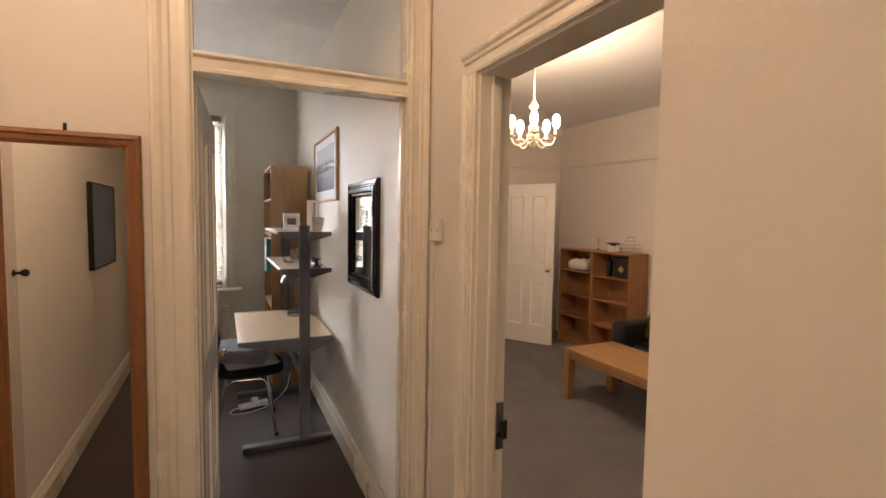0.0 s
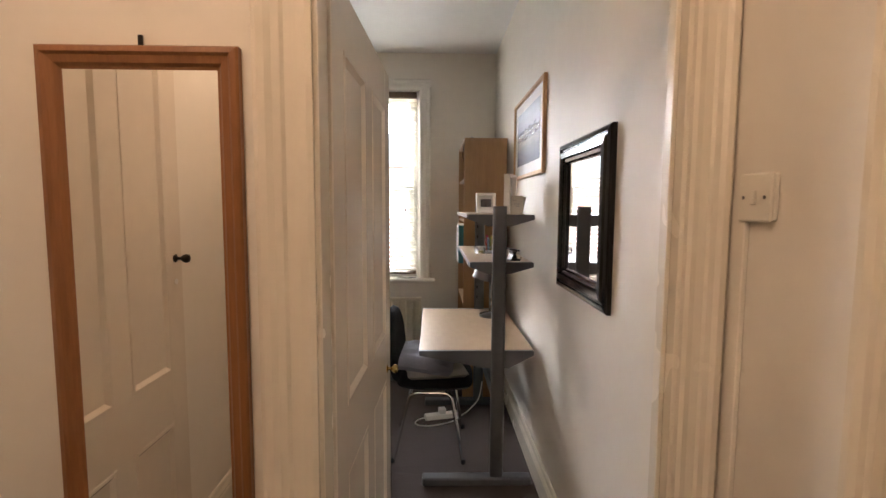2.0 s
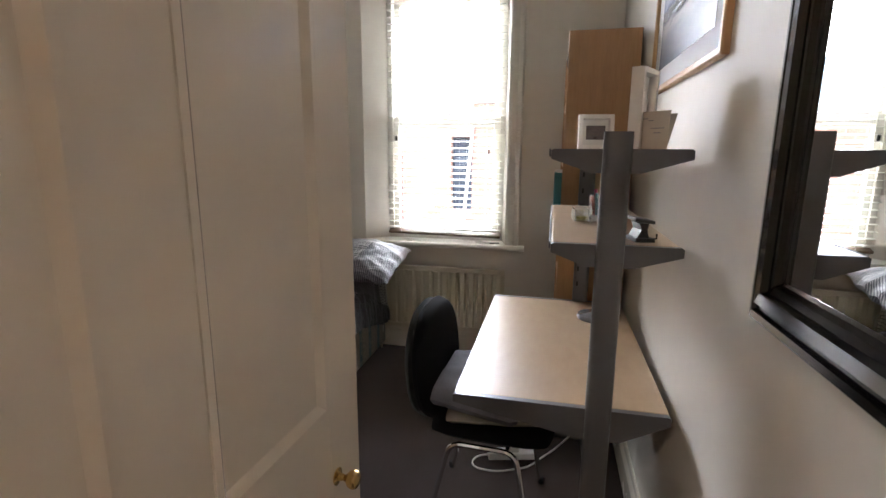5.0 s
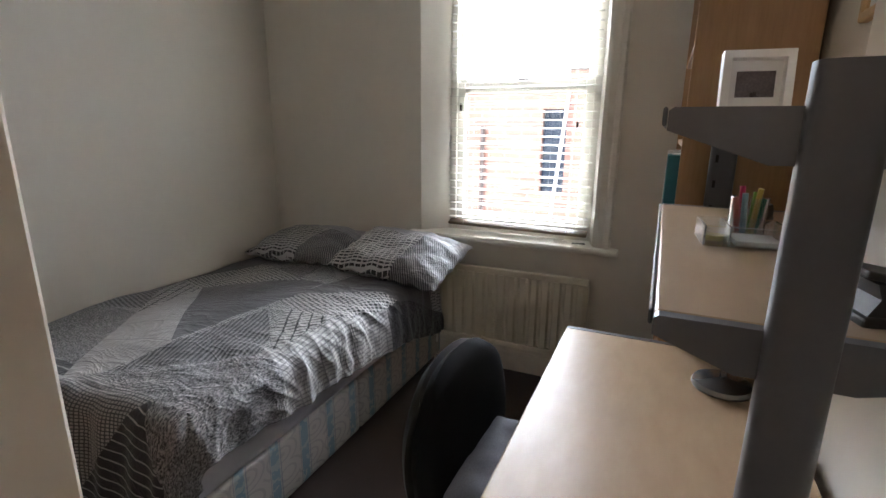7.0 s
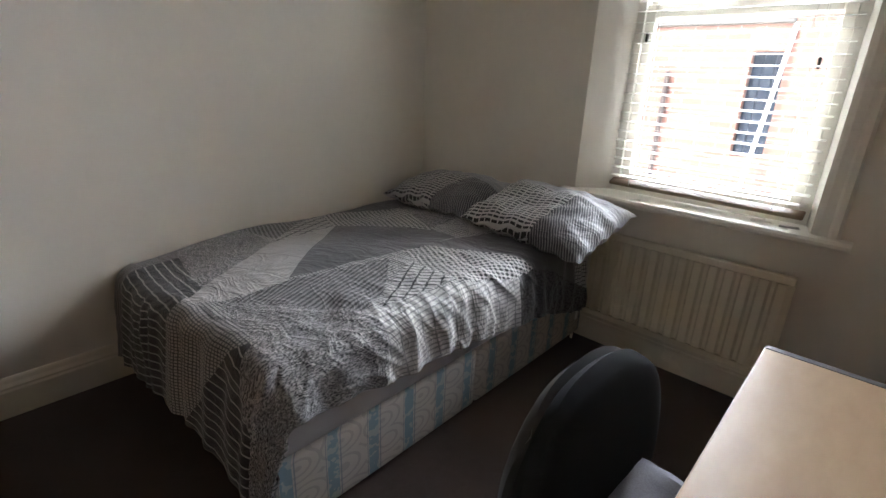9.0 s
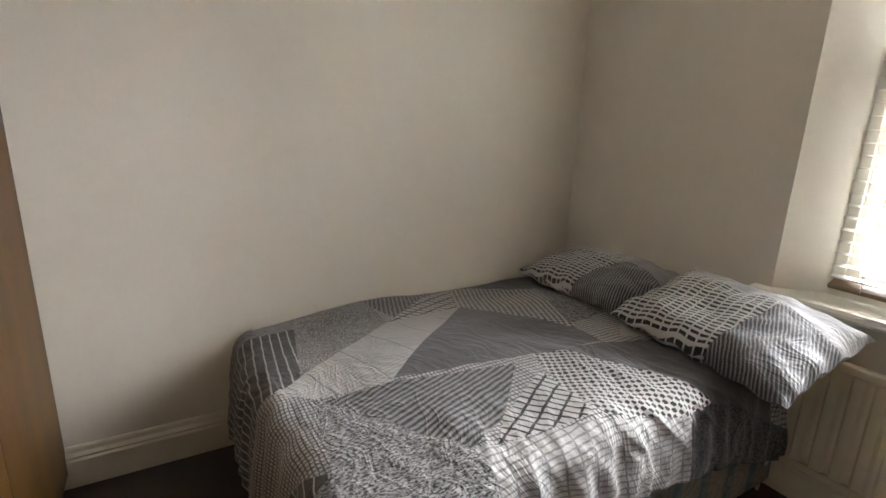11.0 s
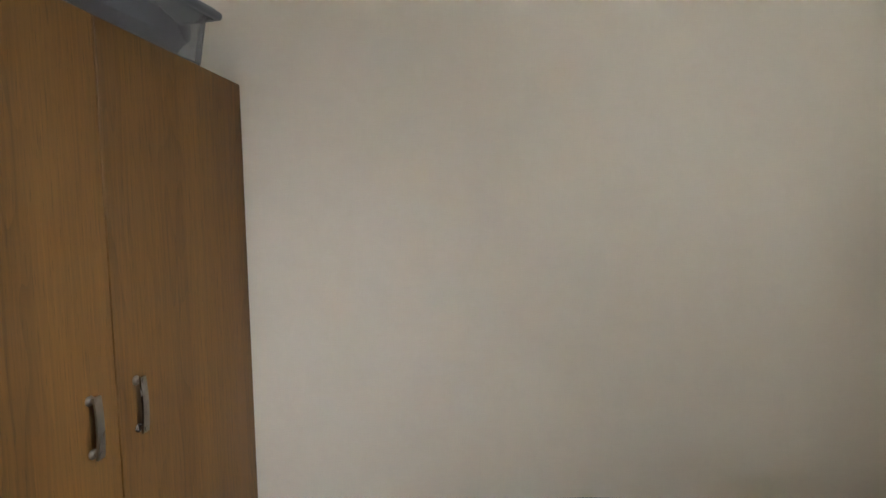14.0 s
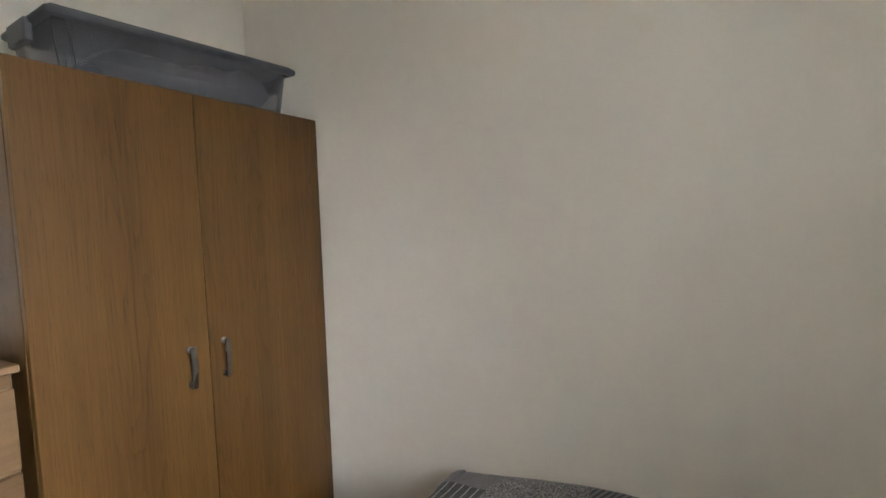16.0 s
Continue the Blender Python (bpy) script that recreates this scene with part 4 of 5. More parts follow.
col = P.patch(col, [(-1.400, 4.452), (-0.900, 3.890), (-0.846, 4.340), (-0.790, 4.700), (-0.944, 4.700)], (0.125, 0.122, 0.13))
col = P.patch(col, [(-0.840, 4.450), (-0.390, 4.760), (-0.250, 5.150), (-0.650, 5.100), (-0.790, 4.700)], (0.115, 0.112, 0.12))
col = P.patch(col, [(-0.500, 3.930), (-0.590, 4.090), (-0.846, 4.330), (-0.600, 4.350), (-0.460, 4.290)], P.lattice(32, 0.05, 0.028, 0.17, 0.27, INK, PALE))
col = P.patch(col, [(-0.846, 4.340), (-0.810, 4.520), (-0.390, 4.760), (-0.370, 4.630), (-0.460, 4.290), (-0.600, 4.330)], P.checks(18, 0.03, INK, (0.58, 0.56, 0.55)))
col = P.patch(col, [(-0.390, 4.760), (-0.200, 5.300), (0.100, 5.300), (0.100, 4.660), (-0.370, 4.630)], P.speckle(120, 60, GREY, (0.025, 0.025, 0.028), 0.5))
M["duvet"] = P.done(col)

P = Print("pillow_print")
col = P.lattice(4, 0.034, 0.020, 0.20, 0.50, PALE, INK)
col = P.patch(col, [(0.02, -0.6), (0.18, 0.6), (0.9, 0.6), (0.9, -0.6)], P.stripes(28, 0.012, 0.40, MID, (0.05, 0.05, 0.06)))
col = P.patch(col, [(-0.26, 0.14), (0.45, 0.06), (0.45, 0.6), (-0.26, 0.6)], P.stripes(80, 0.03, 0.06, PALE, (0.36, 0.355, 0.38)))
M["pillow"] = P.done(col)


def cloth_grid(bm, us, vs, place):
    lay = bm.loops.layers.uv.new("cloth")
    g = {}
    for i, u in enumerate(us):
        for j, v in enumerate(vs):
            g[i, j] = bm.verts.new(place(u, v))
    for i in range(len(us) - 1):
        for j in range(len(vs) - 1):
            q = ((i, j), (i + 1, j), (i + 1, j + 1), (i, j + 1))
            f = bm.faces.new([g[k] for k in q])
            for loop, (a, b) in zip(f.loops, q):
                loop[lay].uv = (us[a], vs[b])
    return bm


DXE, DYF, DTOP, DR = -0.475, 3.60, 0.648, 0.075


def wrinkle(u, v):
    """Sharp-topped creases running towards the free side, strongest near the edge."""
    w = 0.35 * noise.noise((u * 2.5, v * 2.5, 4.0))
    a = 1 - abs(noise.noise((v * 7.5 + w * 5 + u * 1.2, u * 2.0 + w, 8.0))) * 2.4
    b = 1 - abs(noise.noise((v * 15 - u * 4.0 + w * 6, u * 5.0, 2.0))) * 2.4
    side = min(1.0, max(0.0, 1 - (DXE - u) / 0.42))
    foot = min(1.0, max(0.0, 1 - (v - DYF) / 0.35))
    k = 0.10 + 0.90 * max(side * (1 - 0.8 * foot), 0.22 * foot)
    k *= 0.55 + 0.9 * max(0.0, noise.noise((u * 1.5, v * 1.8, 6.0)) + 0.4)
    return k * (0.009 * max(0.0, a) ** 2 + 0.0055 * max(0.0, b) ** 2)


def hem(v):
    """How far the cover hangs past the free side of the mattress."""
    long = 0.195 + 0.20 * min(1.0, max(0.0, (v - DYF) / 1.5)) + 0.05 * min(1.0, max(0.0, (DYF - v) / 0.15))
    return long + 0.02 * noise.noise((v * 2.6, 3.0, 1.0)) + 0.012 * noise.noise((v * 9, 1.0, 1.0))


def drape(u, v):
    """The duvet lies flat over the mattress, then falls over the free side and the foot."""
    n1 = noise.noise((u * 2.1, v * 1.7, 0.3))
    n2 = noise.noise((u * 6.0 + 3, v * 5.0, 1.3))
    du, dv = max(0.0, u - DXE - 0.03 * n1), max(0.0, DYF + 0.03 * n1 - v)
    du *= hem(v) / 0.34
    d = math.hypot(du, dv)
    crease = wrinkle(u, v)
    wall = max(0.0, 1 - (u - XL) / 0.16)
    z = DTOP + 0.018 * n1 + 0.010 * n2 - 0.015 * wall * wall
    z -= 0.042 * max(0.0, 1 - (v - DYF) / 0.5) if v > DYF else 0.042
    z -= 0.02 * min(1.0, max(0.0, 1 - (v - DYF) / 0.45)) * min(1.0, max(0.0, (-0.95 - u) / 0.4))
    slope = min(1.0, max(0.0, (-1.05 - u) / 0.6))
    z -= 0.062 * slope * slope * (3 - 2 * slope)
    head = max(0.0, (v - 4.95) / 0.3)
    z -= 0.02 * head
    if d <= 0:
        rid = noise.noise((u * 3.5 + v * 6.5, v * 2.2 - u * 2, 7.0))
        near = max(0.0, 1 - (DXE - u) / 0.5)
        return Vector((u, v, z + 0.016 * near * rid + crease))
    arc = DR * math.pi / 2
    if d < arc:
        out, down = DR * math.sin(d / DR), DR * (1 - math.cos(d / DR))
    else:
        out, down = DR + 0.10 * (d - arc), DR + 0.985 * (d - arc)
    hx, hy = du / d, -dv / d
    run = u if dv > du else v
    fold = math.sin(run * 47 + 2.2 * noise.noise((run * 4, 2.0, 0.0)) * 3) * 0.35 + 0.8 * noise.noise((run * 14, d * 4, 5.0))
    fold = 0.014 * fold * min(1.0, d / 0.16) + 1.3 * crease * min(1.0, d / 0.05)
    corner = min(du, dv) / (max(du, dv) + 1e-6)
    fold += 0.014 * corner * math.sin(math.atan2(dv, du) * 7)
    near = 0.016 * noise.noise((u * 3.5 + v * 6.5, v * 2.2 - u * 2, 7.0))
    return Vector((min(DXE, u) if du <= 0 else DXE + 0.03 * n1 + hx * (out + fold) , (max(v, DYF) if dv <= 0 else DYF + 0.03 * n1 + hy * (out + fold)), max(0.05, z - down + near * max(0.0, 1 - d / 0.15) + crease * max(0.0, 1 - d / 0.1))))


us = [XL + 0.012 + (DXE + 0.34 - XL - 0.012) * k / 230 for k in range(231)]
vs = [DYF - 0.44 + (5.25 - DYF + 0.44) * k / 270 for k in range(271)]
bm = cloth_grid(bmesh.new(), us, vs, drape)
duvet = tagged(part("duvet", bm, M["duvet"], smooth=True), "grey, black and white geometric patchwork duvet, creased over the bed", "duvet")
mod = duvet.modifiers.new("thickness", "SOLIDIFY")
mod.thickness, mod.offset = 0.02, -1


def pillow(name, w, d, h, seed, m, label):
    n = 44
    us = [w * (k / n - 0.5) for k in range(n + 1)]
    vs = [d * (k / n - 0.5) for k in range(n + 1)]
    bm = bmesh.new()
    for side in (1, -1):
        def place(u, v):
            a, b = 2 * u / w, 2 * v / d
            k = 1 - 0.07 * (1 - abs(a) ** 2) * abs(b) ** 3
            q = 1 - 0.05 * (1 - abs(b) ** 2) * abs(a) ** 3
            e = (max(0.0, 1 - abs(a) ** 2.6) * max(0.0, 1 - abs(b) ** 2.4)) ** 0.5
            z = side * h / 2 * e * (1 if side > 0 else 0.75)
            z += 0.035 * e * noise.noise((u * 5 + seed, v * 6, seed)) + 0.012 * e * noise.noise((u * 14 + seed, v * 17, seed + side))
            pull = 0.010 * math.sin(b * 13 + seed) * abs(a) ** 5 + 0.010 * math.sin(a * 17 + seed) * abs(b) ** 6
            return Vector((u * q, v * k, z + pull))
        part_bm = cloth_grid(bmesh.new(), us, vs, place)
        if side < 0:
            bmesh.ops.reverse_faces(part_bm, faces=part_bm.faces[:])
        me = bpy.data.meshes.new("half")
        part_bm.to_mesh(me)
        part_bm.free()
        bm.from_mesh(me)
        bpy.data.meshes.remove(me)
    bmesh.ops.remove_doubles(bm, verts=bm.verts[:], dist=0.0006)
    ob = part(name, bm, M["pillow"], smooth=True, at=m)
    return tagged(ob, label, "pillow", "pillows on the bed")


pillow("pillow", 0.72, 0.48, 0.20, 1.0, pose(-1.27, 5.18, 0.700, 10, -2, -6), "plump pillow in a black and white patterned case by the wall")
pillow("pillow", 0.67, 0.54, 0.20, 4.0, pose(-0.565, 5.10, 0.728, 12, 5, 0), "plump pillow in a black and grey patterned case under the window")

# ---------- wardrobe, storage box, chest of drawers ----------
WRX0, WRX1, WRY0, WRY1, WRH = -1.742, -0.640, 2.515, 2.900, 1.978
wr = thing("wardrobe", "oak effect two-door wardrobe with metal bow handles", "wardrobe", pose(0, 0, 0))
for x0, x1 in ((WRX0, WRX0 + 0.018), (WRX1 - 0.018, WRX1)):
    part("side_panel", abox(x0, x1, WRY0, WRY1, 0, WRH, 0.001), M["wardrobe"], wr)
part("top_panel", abox(WRX0 + 0.0185, WRX1 - 0.0185, WRY0, WRY1, WRH - 0.02, WRH - 0.001, 0.001), M["wardrobe_x"], wr)
part("back_panel", abox(WRX0 + 0.0185, WRX1 - 0.0185, WRY0, WRY0 + 0.006, 0.06, WRH - 0.021), M["wardrobe"], wr)
part("bottom_panel", abox(WRX0 + 0.0185, WRX1 - 0.0185, WRY0 + 0.007, WRY1, 0.06, 0.078), M["wardrobe_x"], wr)
part("plinth", abox(WRX0 + 0.0185, WRX1 - 0.0185, WRY1 - 0.03, WRY1 - 0.012, 0, 0.059), M["wardrobe_x"], wr)
WMID = -1.146
for x0, x1, hx in ((WRX0 + 0.001, WMID - 0.0018, -1.203), (WMID + 0.0018, WRX1 - 0.001, -1.070)):
    d = part("door", abox(x0, x1, WRY1 + 0.002, WRY1 + 0.02, 0.064, WRH - 0.001, 0.0012), M["wardrobe"], wr)
    bm = bmesh.new()
    y = WRY1 + 0.02
    for z in (1.008, 1.128):
        lathe(bm, [(0.011, 0.0), (0.012, 0.002), (0.010, 0.006), (0.006, 0.008), (0.006, 0.024)], (0, 0, 0), 14)
        bmesh.ops.rotate(bm, verts=bm.verts[-70:], cent=(0, 0, 0), matrix=Matrix.Rotation(radians(-90), 3, "X"))
        bmesh.ops.translate(bm, verts=bm.verts[-70:], vec=(hx, y, z))
    prof = []
    for k in range(11):
        t = k / 10
        prof.append((y + 0.022 + 0.004 * math.sin(math.pi * t), 0.998 + 0.140 * t))
    poly = prof + [(a - 0.005, b) for a, b in reversed(prof)]
    prism(bm, poly, "x", hx - 0.0095, hx + 0.0095)
    part("handle", bm, M["nickel"], d, "brushed metal bow handle", True)

M["clear_plastic"] = Nodes("clear_box_plastic").set(colour=(0.72, 0.74, 0.77), rough=0.14, trans=0.92, ior=1.2).mat
M["lid_grey"] = plain("dark_grey_plastic", (0.07, 0.075, 0.085), 0.45, var=0.08)
M["dark_cloth"] = plain("navy_blanket", (0.03, 0.033, 0.042), 0.95, var=0.35, scale=5, fine=200, bump=0.4)
sb = thing("storage_box", "clear plastic underbed storage box with a dark grey lid", "storage box", pose(-1.205, 2.715, WRH, 0, 0, -7))
bm = bmesh.new()
o = [(-0.37, -0.17), (0.37, -0.17), (0.37, 0.17), (-0.37, 0.17)]
rings = []
for k, z in ((1.0, 0.0), (1.06, 0.15)):
    rings.append([bm.verts.new((x * k, y * k, z)) for x, y in o])
for k, z in ((1.052, 0.15), (0.99, 0.004)):
    rings.append([bm.verts.new((x * k, y * k, z)) for x, y in o])
for a, b in zip(rings, rings[1:]):
    for k in range(4):
        bm.faces.new((a[k], a[(k + 1) % 4], b[(k + 1) % 4], b[k]))
bm.faces.new(list(reversed(rings[0])))
bm.faces.new(rings[-1])
bmesh.ops.bevel(bm, geom=[e for e in bm.edges if abs(e.verts[0].co.z - e.verts[1].co.z) > 0.1], offset=0.03, segments=3, affect="EDGES")
part("tub", bm, M["clear_plastic"], sb, "clear plastic tub", True)
bm = abox(-0.415, 0.415, -0.20, 0.20, 0.15, 0.176, 0.012, 3)
rbox(bm, -0.40, 0.40, -0.188, 0.188, 0.172, 0.182, 0.004)
for sx in (-1, 1):
    rbox(bm, sx * 0.415 - 0.012, sx * 0.415 + 0.012, -0.07, 0.07, 0.10, 0.168, 0.006)
part("lid", bm, M["lid_grey"], sb, "dark grey clip-on lid", True)
part("folded_blanket", folded(bmesh.new(), 0.62, 0.27, 0.125, 9.0), M["dark_cloth"], sb, "dark folded blanket inside", True, pose(-0.03, 0, 0.006))

M["chest"] = timber("light_oak_foil", (0.15, 0.088, 0.04), (0.21, 0.128, 0.062), "X", 0.42, 12)
ch = thing("chest_of_drawers", "tall light wood chest of drawers beside the wardrobe", "chest of drawers", pose(0, 0, 0))
CX0, CX1, CY0, CY1, CH = -0.616, -0.13, 2.515, 2.90, 1.215
part("body", abox(CX0, CX1, CY0, CY1 - 0.02, 0.0, CH - 0.022, 0.002), M["chest"], ch)
part("top", abox(CX0 - 0.008, CX1 + 0.008, CY0, CY1 + 0.008, CH - 0.021, CH, 0.003), M["chest"], ch)
for k in range(5):
    z0 = 0.06 + k * 0.221
    d = part("drawer", abox(CX0 + 0.004, CX1 - 0.004, CY1 - 0.0195, CY1, z0, z0 + 0.211, 0.003), M["chest"], ch)
    part("handle", abox((CX0 + CX1) / 2 - 0.06, (CX0 + CX1) / 2 + 0.06, CY1 + 0.001, CY1 + 0.018, z0 + 0.15, z0 + 0.162, 0.004), M["nickel"], d, "slim metal handle")

# ---------- hall ----------
hd = thing("door_2", "closed cream panel door in the hall with a dark knob", "door", pose(HXL - 0.012, 0.99, 0.008, 0, 0, 90), kind="structure")
# along +x local is +y in the hall; the room side is local -y
panel_door(hd, 0.79, 2.20, 0.04, M["door_gloss"], [(0.22, 0.66), (0.86, 2.04)])
part("door_knob", lathe(bmesh.new(), [(k * 0.62, z * 0.8) for k, z in KNOB], (0, 0, 0), 16), M["dark_metal"], hd, "small dark iron knob", True, pose(0.05, -0.04, 1.29, 90, 0, 0))
part("escutcheon", lathe(bmesh.new(), [(0.011, 0), (0.011, 0.003), (0.008, 0.004)], (0, 0, 0), 12), M["white"], hd, "white keyhole cover", True, pose(0.05, -0.04, 1.20, 90, 0, 0))

hp = thing("hall_picture", "blue-grey canvas picture on the hall wall", "picture", pose(HXL + 0.001, -0.8, 1.47, 0, 0, 90))
M["canvas"] = plain("blue_canvas", (0.16, 0.21, 0.27), 0.8, var=0.4, scale=4, fine=40, bump=0.2)
part("canvas", abox(-0.38, 0.38, -0.03, -0.001, -0.31, 0.31, 0.004), M["canvas"], hp)
part("edge", frame_ring(bmesh.new(), 0.775, 0.635, [(0, 0), (0, 0.032), (0.008, 0.034), (0.008, 0.0)]), M["black_plastic"], hp)

ls = thing("light_switch", "cream double light switch with surface trunking", "light switch", pose(HXR - 0.001, 1.838, 1.480, 0, 0, -90))
M["switch"] = plain("cream_plastic", (0.80, 0.76, 0.66), 0.35, var=0.03)
part("back_box", abox(0, 0.088, -0.010, 0, 0, 0.088, 0.003), M["switch"], ls)
part("plate", abox(-0.002, 0.09, -0.018, -0.0105, -0.002, 0.09, 0.004, 2), M["switch"], ls)
part("rocker", abox(0.036, 0.052, -0.0215, -0.0185, 0.030, 0.058, 0.002), M["switch"], ls)
for x in (0.014, 0.074):
    part("screw", lathe(bmesh.new(), [(0.0035, 0), (0.0035, 0.0015), (0.002, 0.002)], (0, 0, 0), 10), M["nickel"], ls, at=pose(x, -0.0182, 0.044, 90, 0, 0))
part("trunking", abox(-0.004, 0.012, -0.012, 0, -1.46, -0.003, 0.002), M["wall"], ls, "painted cable trunking")

# ---------- small things in the bedroom ----------
M["teal"] = plain("teal_card", (0.03, 0.19, 0.21), 0.45, var=0.15)
M["paper"] = plain("white_paper", (0.74, 0.73, 0.70), 0.75, var=0.04)
M["grey_card"] = plain("grey_card", (0.22, 0.23, 0.25), 0.5, var=0.1)
M["dark_card"] = plain("dark_card", (0.02, 0.03, 0.05), 0.4, var=0.2)


def binder(name, mat, y, z, h, w, d, label, lean=0.0):
    ob = thing(name, label, "folder", pose(BX0 - 0.012, y, z, lean, 0, 0), "folders on the bookcase")
    part("cover", abox(-0.025, d - 0.025, 0, w, 0, h, 0.003), mat, ob)
    part("pages", abox(-0.010, d - 0.022, w * 0.2, w * 0.8, h - 0.0005, h + 0.002), M["paper"], ob)
    part("spine_label", abox(-0.0265, -0.0255, w * 0.2, w * 0.8, h * 0.4, h * 0.8), M["paper"], ob, "white spine label")
    part("finger_ring", lathe(bmesh.new(), [(0.010, 0), (0.011, 0.0015), (0.008, 0.002)], (0, 0, 0), 14), M["nickel"], ob, at=pose(-0.0255, w * 0.5, h * 0.18, 0, -90, 0))
    return ob


Z = 1.0685
for k, (nm, lab, w, h) in enumerate((("teal", "teal lever arch folder on the bookcase shelf", 0.045, 0.29), ("teal", "teal lever arch folder on the bookcase shelf", 0.045, 0.29), ("paper", "white ring binder on the bookcase shelf", 0.045, 0.30), ("grey_card", "grey ring binder on the bookcase shelf", 0.05, 0.29), ("dark_card", "dark spiral notebook on the bookcase shelf", 0.03, 0.27))):
    binder("ring_binder", M[nm], 4.55 + sum((0.05, 0.05, 0.05, 0.055)[:k]), Z, h, w, 0.24, lab)
for k in range(3):
    ob = tagged(part("magazine", abox(-0.10, 0.10, -0.14, 0.14, 0, 0.012, 0.001), M["paper"] if k != 1 else M["grey_card"]), "stacked magazine on the bookcase shelf", "magazine", "stacked magazines")
    ob.matrix_basis = pose(0.945, 4.74, 1.7185 + 0.0125 * k, 0, 0, 3 - 4 * k)
for k in range(3):
    ob = tagged(part("book", abox(-0.09, 0.09, 0, 0.028, 0, 0.235, 0.002), M[("dark_card", "teal", "paper")[k]]), "upright book on a bookcase shelf", "book", "books on the bookcase")
    ob.matrix_basis = pose(0.95, 4.56 + 0.031 * k, 0.7485)
wire = tube(bmesh.new(), rounded([(0.86, 4.56, 2.012), (0.85, 4.62, 2.03), (0.80, 4.70, 2.00), (0.785, 4.74, 1.90), (0.80, 4.75, 1.86)], 0.03), 0.003, 6)
tagged(part("loose_cable", wire, M["dark_metal"], smooth=True), "thin dark cable hanging over the top of the bookcase", "cable")

# upper shelf
M["photo"] = plain("dusk_photo", (0.10, 0.075, 0.07), 0.3, var=0.6, scale=30, fine=200)
pf = thing("desk_photo", "white box frame with a small dark landscape photo", "photo frame", pose(0.885, 3.92, 1.463, -8, 0, 6) @ Matrix.Scale(0.9, 4))
part("frame", frame_ring(bmesh.new(), 0.135, 0.135, [(0, 0), (0, 0.028), (0.016, 0.028), (0.018, 0.012), (0.018, 0)]), M["white"], pf, at=pose(0, 0, 0.0685))
part("mount", abox(-0.05, 0.05, -0.010, -0.006, 0.0185, 0.1185), M["paper"], pf)
part("photo", abox(-0.037, 0.037, -0.0115, -0.0105, 0.04, 0.095), M["photo"], pf, "small dark landscape photo")
pf = thing("desk_photo", "tall white box frame leaning against the wall", "photo frame", pose(0.965, 3.56, 1.463, 0, 0, 62))
part("frame", frame_ring(bmesh.new(), 0.12, 0.215, [(0, 0), (0, 0.034), (0.014, 0.034), (0.016, 0.012), (0.016, 0)]), M["white"], pf, at=pose(0, 0, 0.108))
part("photo", abox(-0.044, 0.044, -0.012, -0.008, 0.018, 0.198), M["paper"], pf)
gc = thing("greeting_card", "cream greeting card with handwriting standing on the shelf", "card", pose(0.995, 3.485, 1.463, -5, 0, -46) @ Matrix.Scale(0.86, 4))
M["card"] = plain("cream_card", (0.56, 0.51, 0.44), 0.75, var=0.06)
part("cover", abox(-0.055, 0.055, -0.001, 0.0, 0, 0.115), M["card"], gc)
part("back", abox(-0.055, 0.055, 0.0, 0.001, 0, 0.115), M["card"], gc, at=pose(0, 0.001, 0, -16, 0, 0))
for z, a, b in ((0.092, -0.05, -0.02), (0.086, -0.02, 0.0), (0.062, -0.008, 0.04), (0.048, 0.004, 0.03)):
    part("writing", abox(a, b, -0.0018, -0.0012, z, z + 0.0025), M["grey_card"], gc, "line of dark handwriting")

# lower shelf
LS = 1.209
tr = thing("desk_tidy", "clear acrylic desk tidy with a tape roll on the shelf", "desk tidy", pose(0.828, 3.84, LS, 0, 0, 4))
M["acrylic"] = Nodes("clear_acrylic").set(colour=(0.93, 0.95, 0.96), rough=0.04, trans=0.95, ior=1.3).mat
part("base", abox(0, 0.15, 0, 0.12, 0, 0.005, 0.001), M["acrylic"], tr)
for a in ((0, 0.15, 0, 0.004), (0, 0.15, 0.116, 0.12), (0, 0.004, 0.004, 0.116), (0.146, 0.15, 0.004, 0.116), (0.045, 0.049, 0.004, 0.116)):
    part("wall", abox(a[0], a[1], a[2], a[3], 0.0052, 0.045, 0.001), M["acrylic"], tr)
part("notes", abox(0.06, 0.14, 0.015, 0.10, 0.0055, 0.016, 0.001), M["paper"], tr, "white note block")
M["tape"] = plain("yellow_tape", (0.55, 0.44, 0.12), 0.3, var=0.05)
bm = lathe(bmesh.new(), [(0.022, 0), (0.032, 0), (0.032, 0.018), (0.022, 0.018)], (0, 0, 0), 24)
tagged(part("tape_roll", bm, M["tape"], smooth=True, at=pose(0.852, 3.905, LS + 0.006) @ Matrix.Scale(0.58, 4)), "yellow roll of sticky tape in the desk tidy", "tape")
pp = thing("pen_pot", "clear pen pot full of coloured highlighters", "pen pot", pose(0.925, 4.03, LS))
part("pot", lathe(bmesh.new(), [(0.036, 0), (0.038, 0.085), (0.0355, 0.085), (0.0335, 0.004)], (0, 0, 0), 20), M["acrylic"], pp, smooth=True)
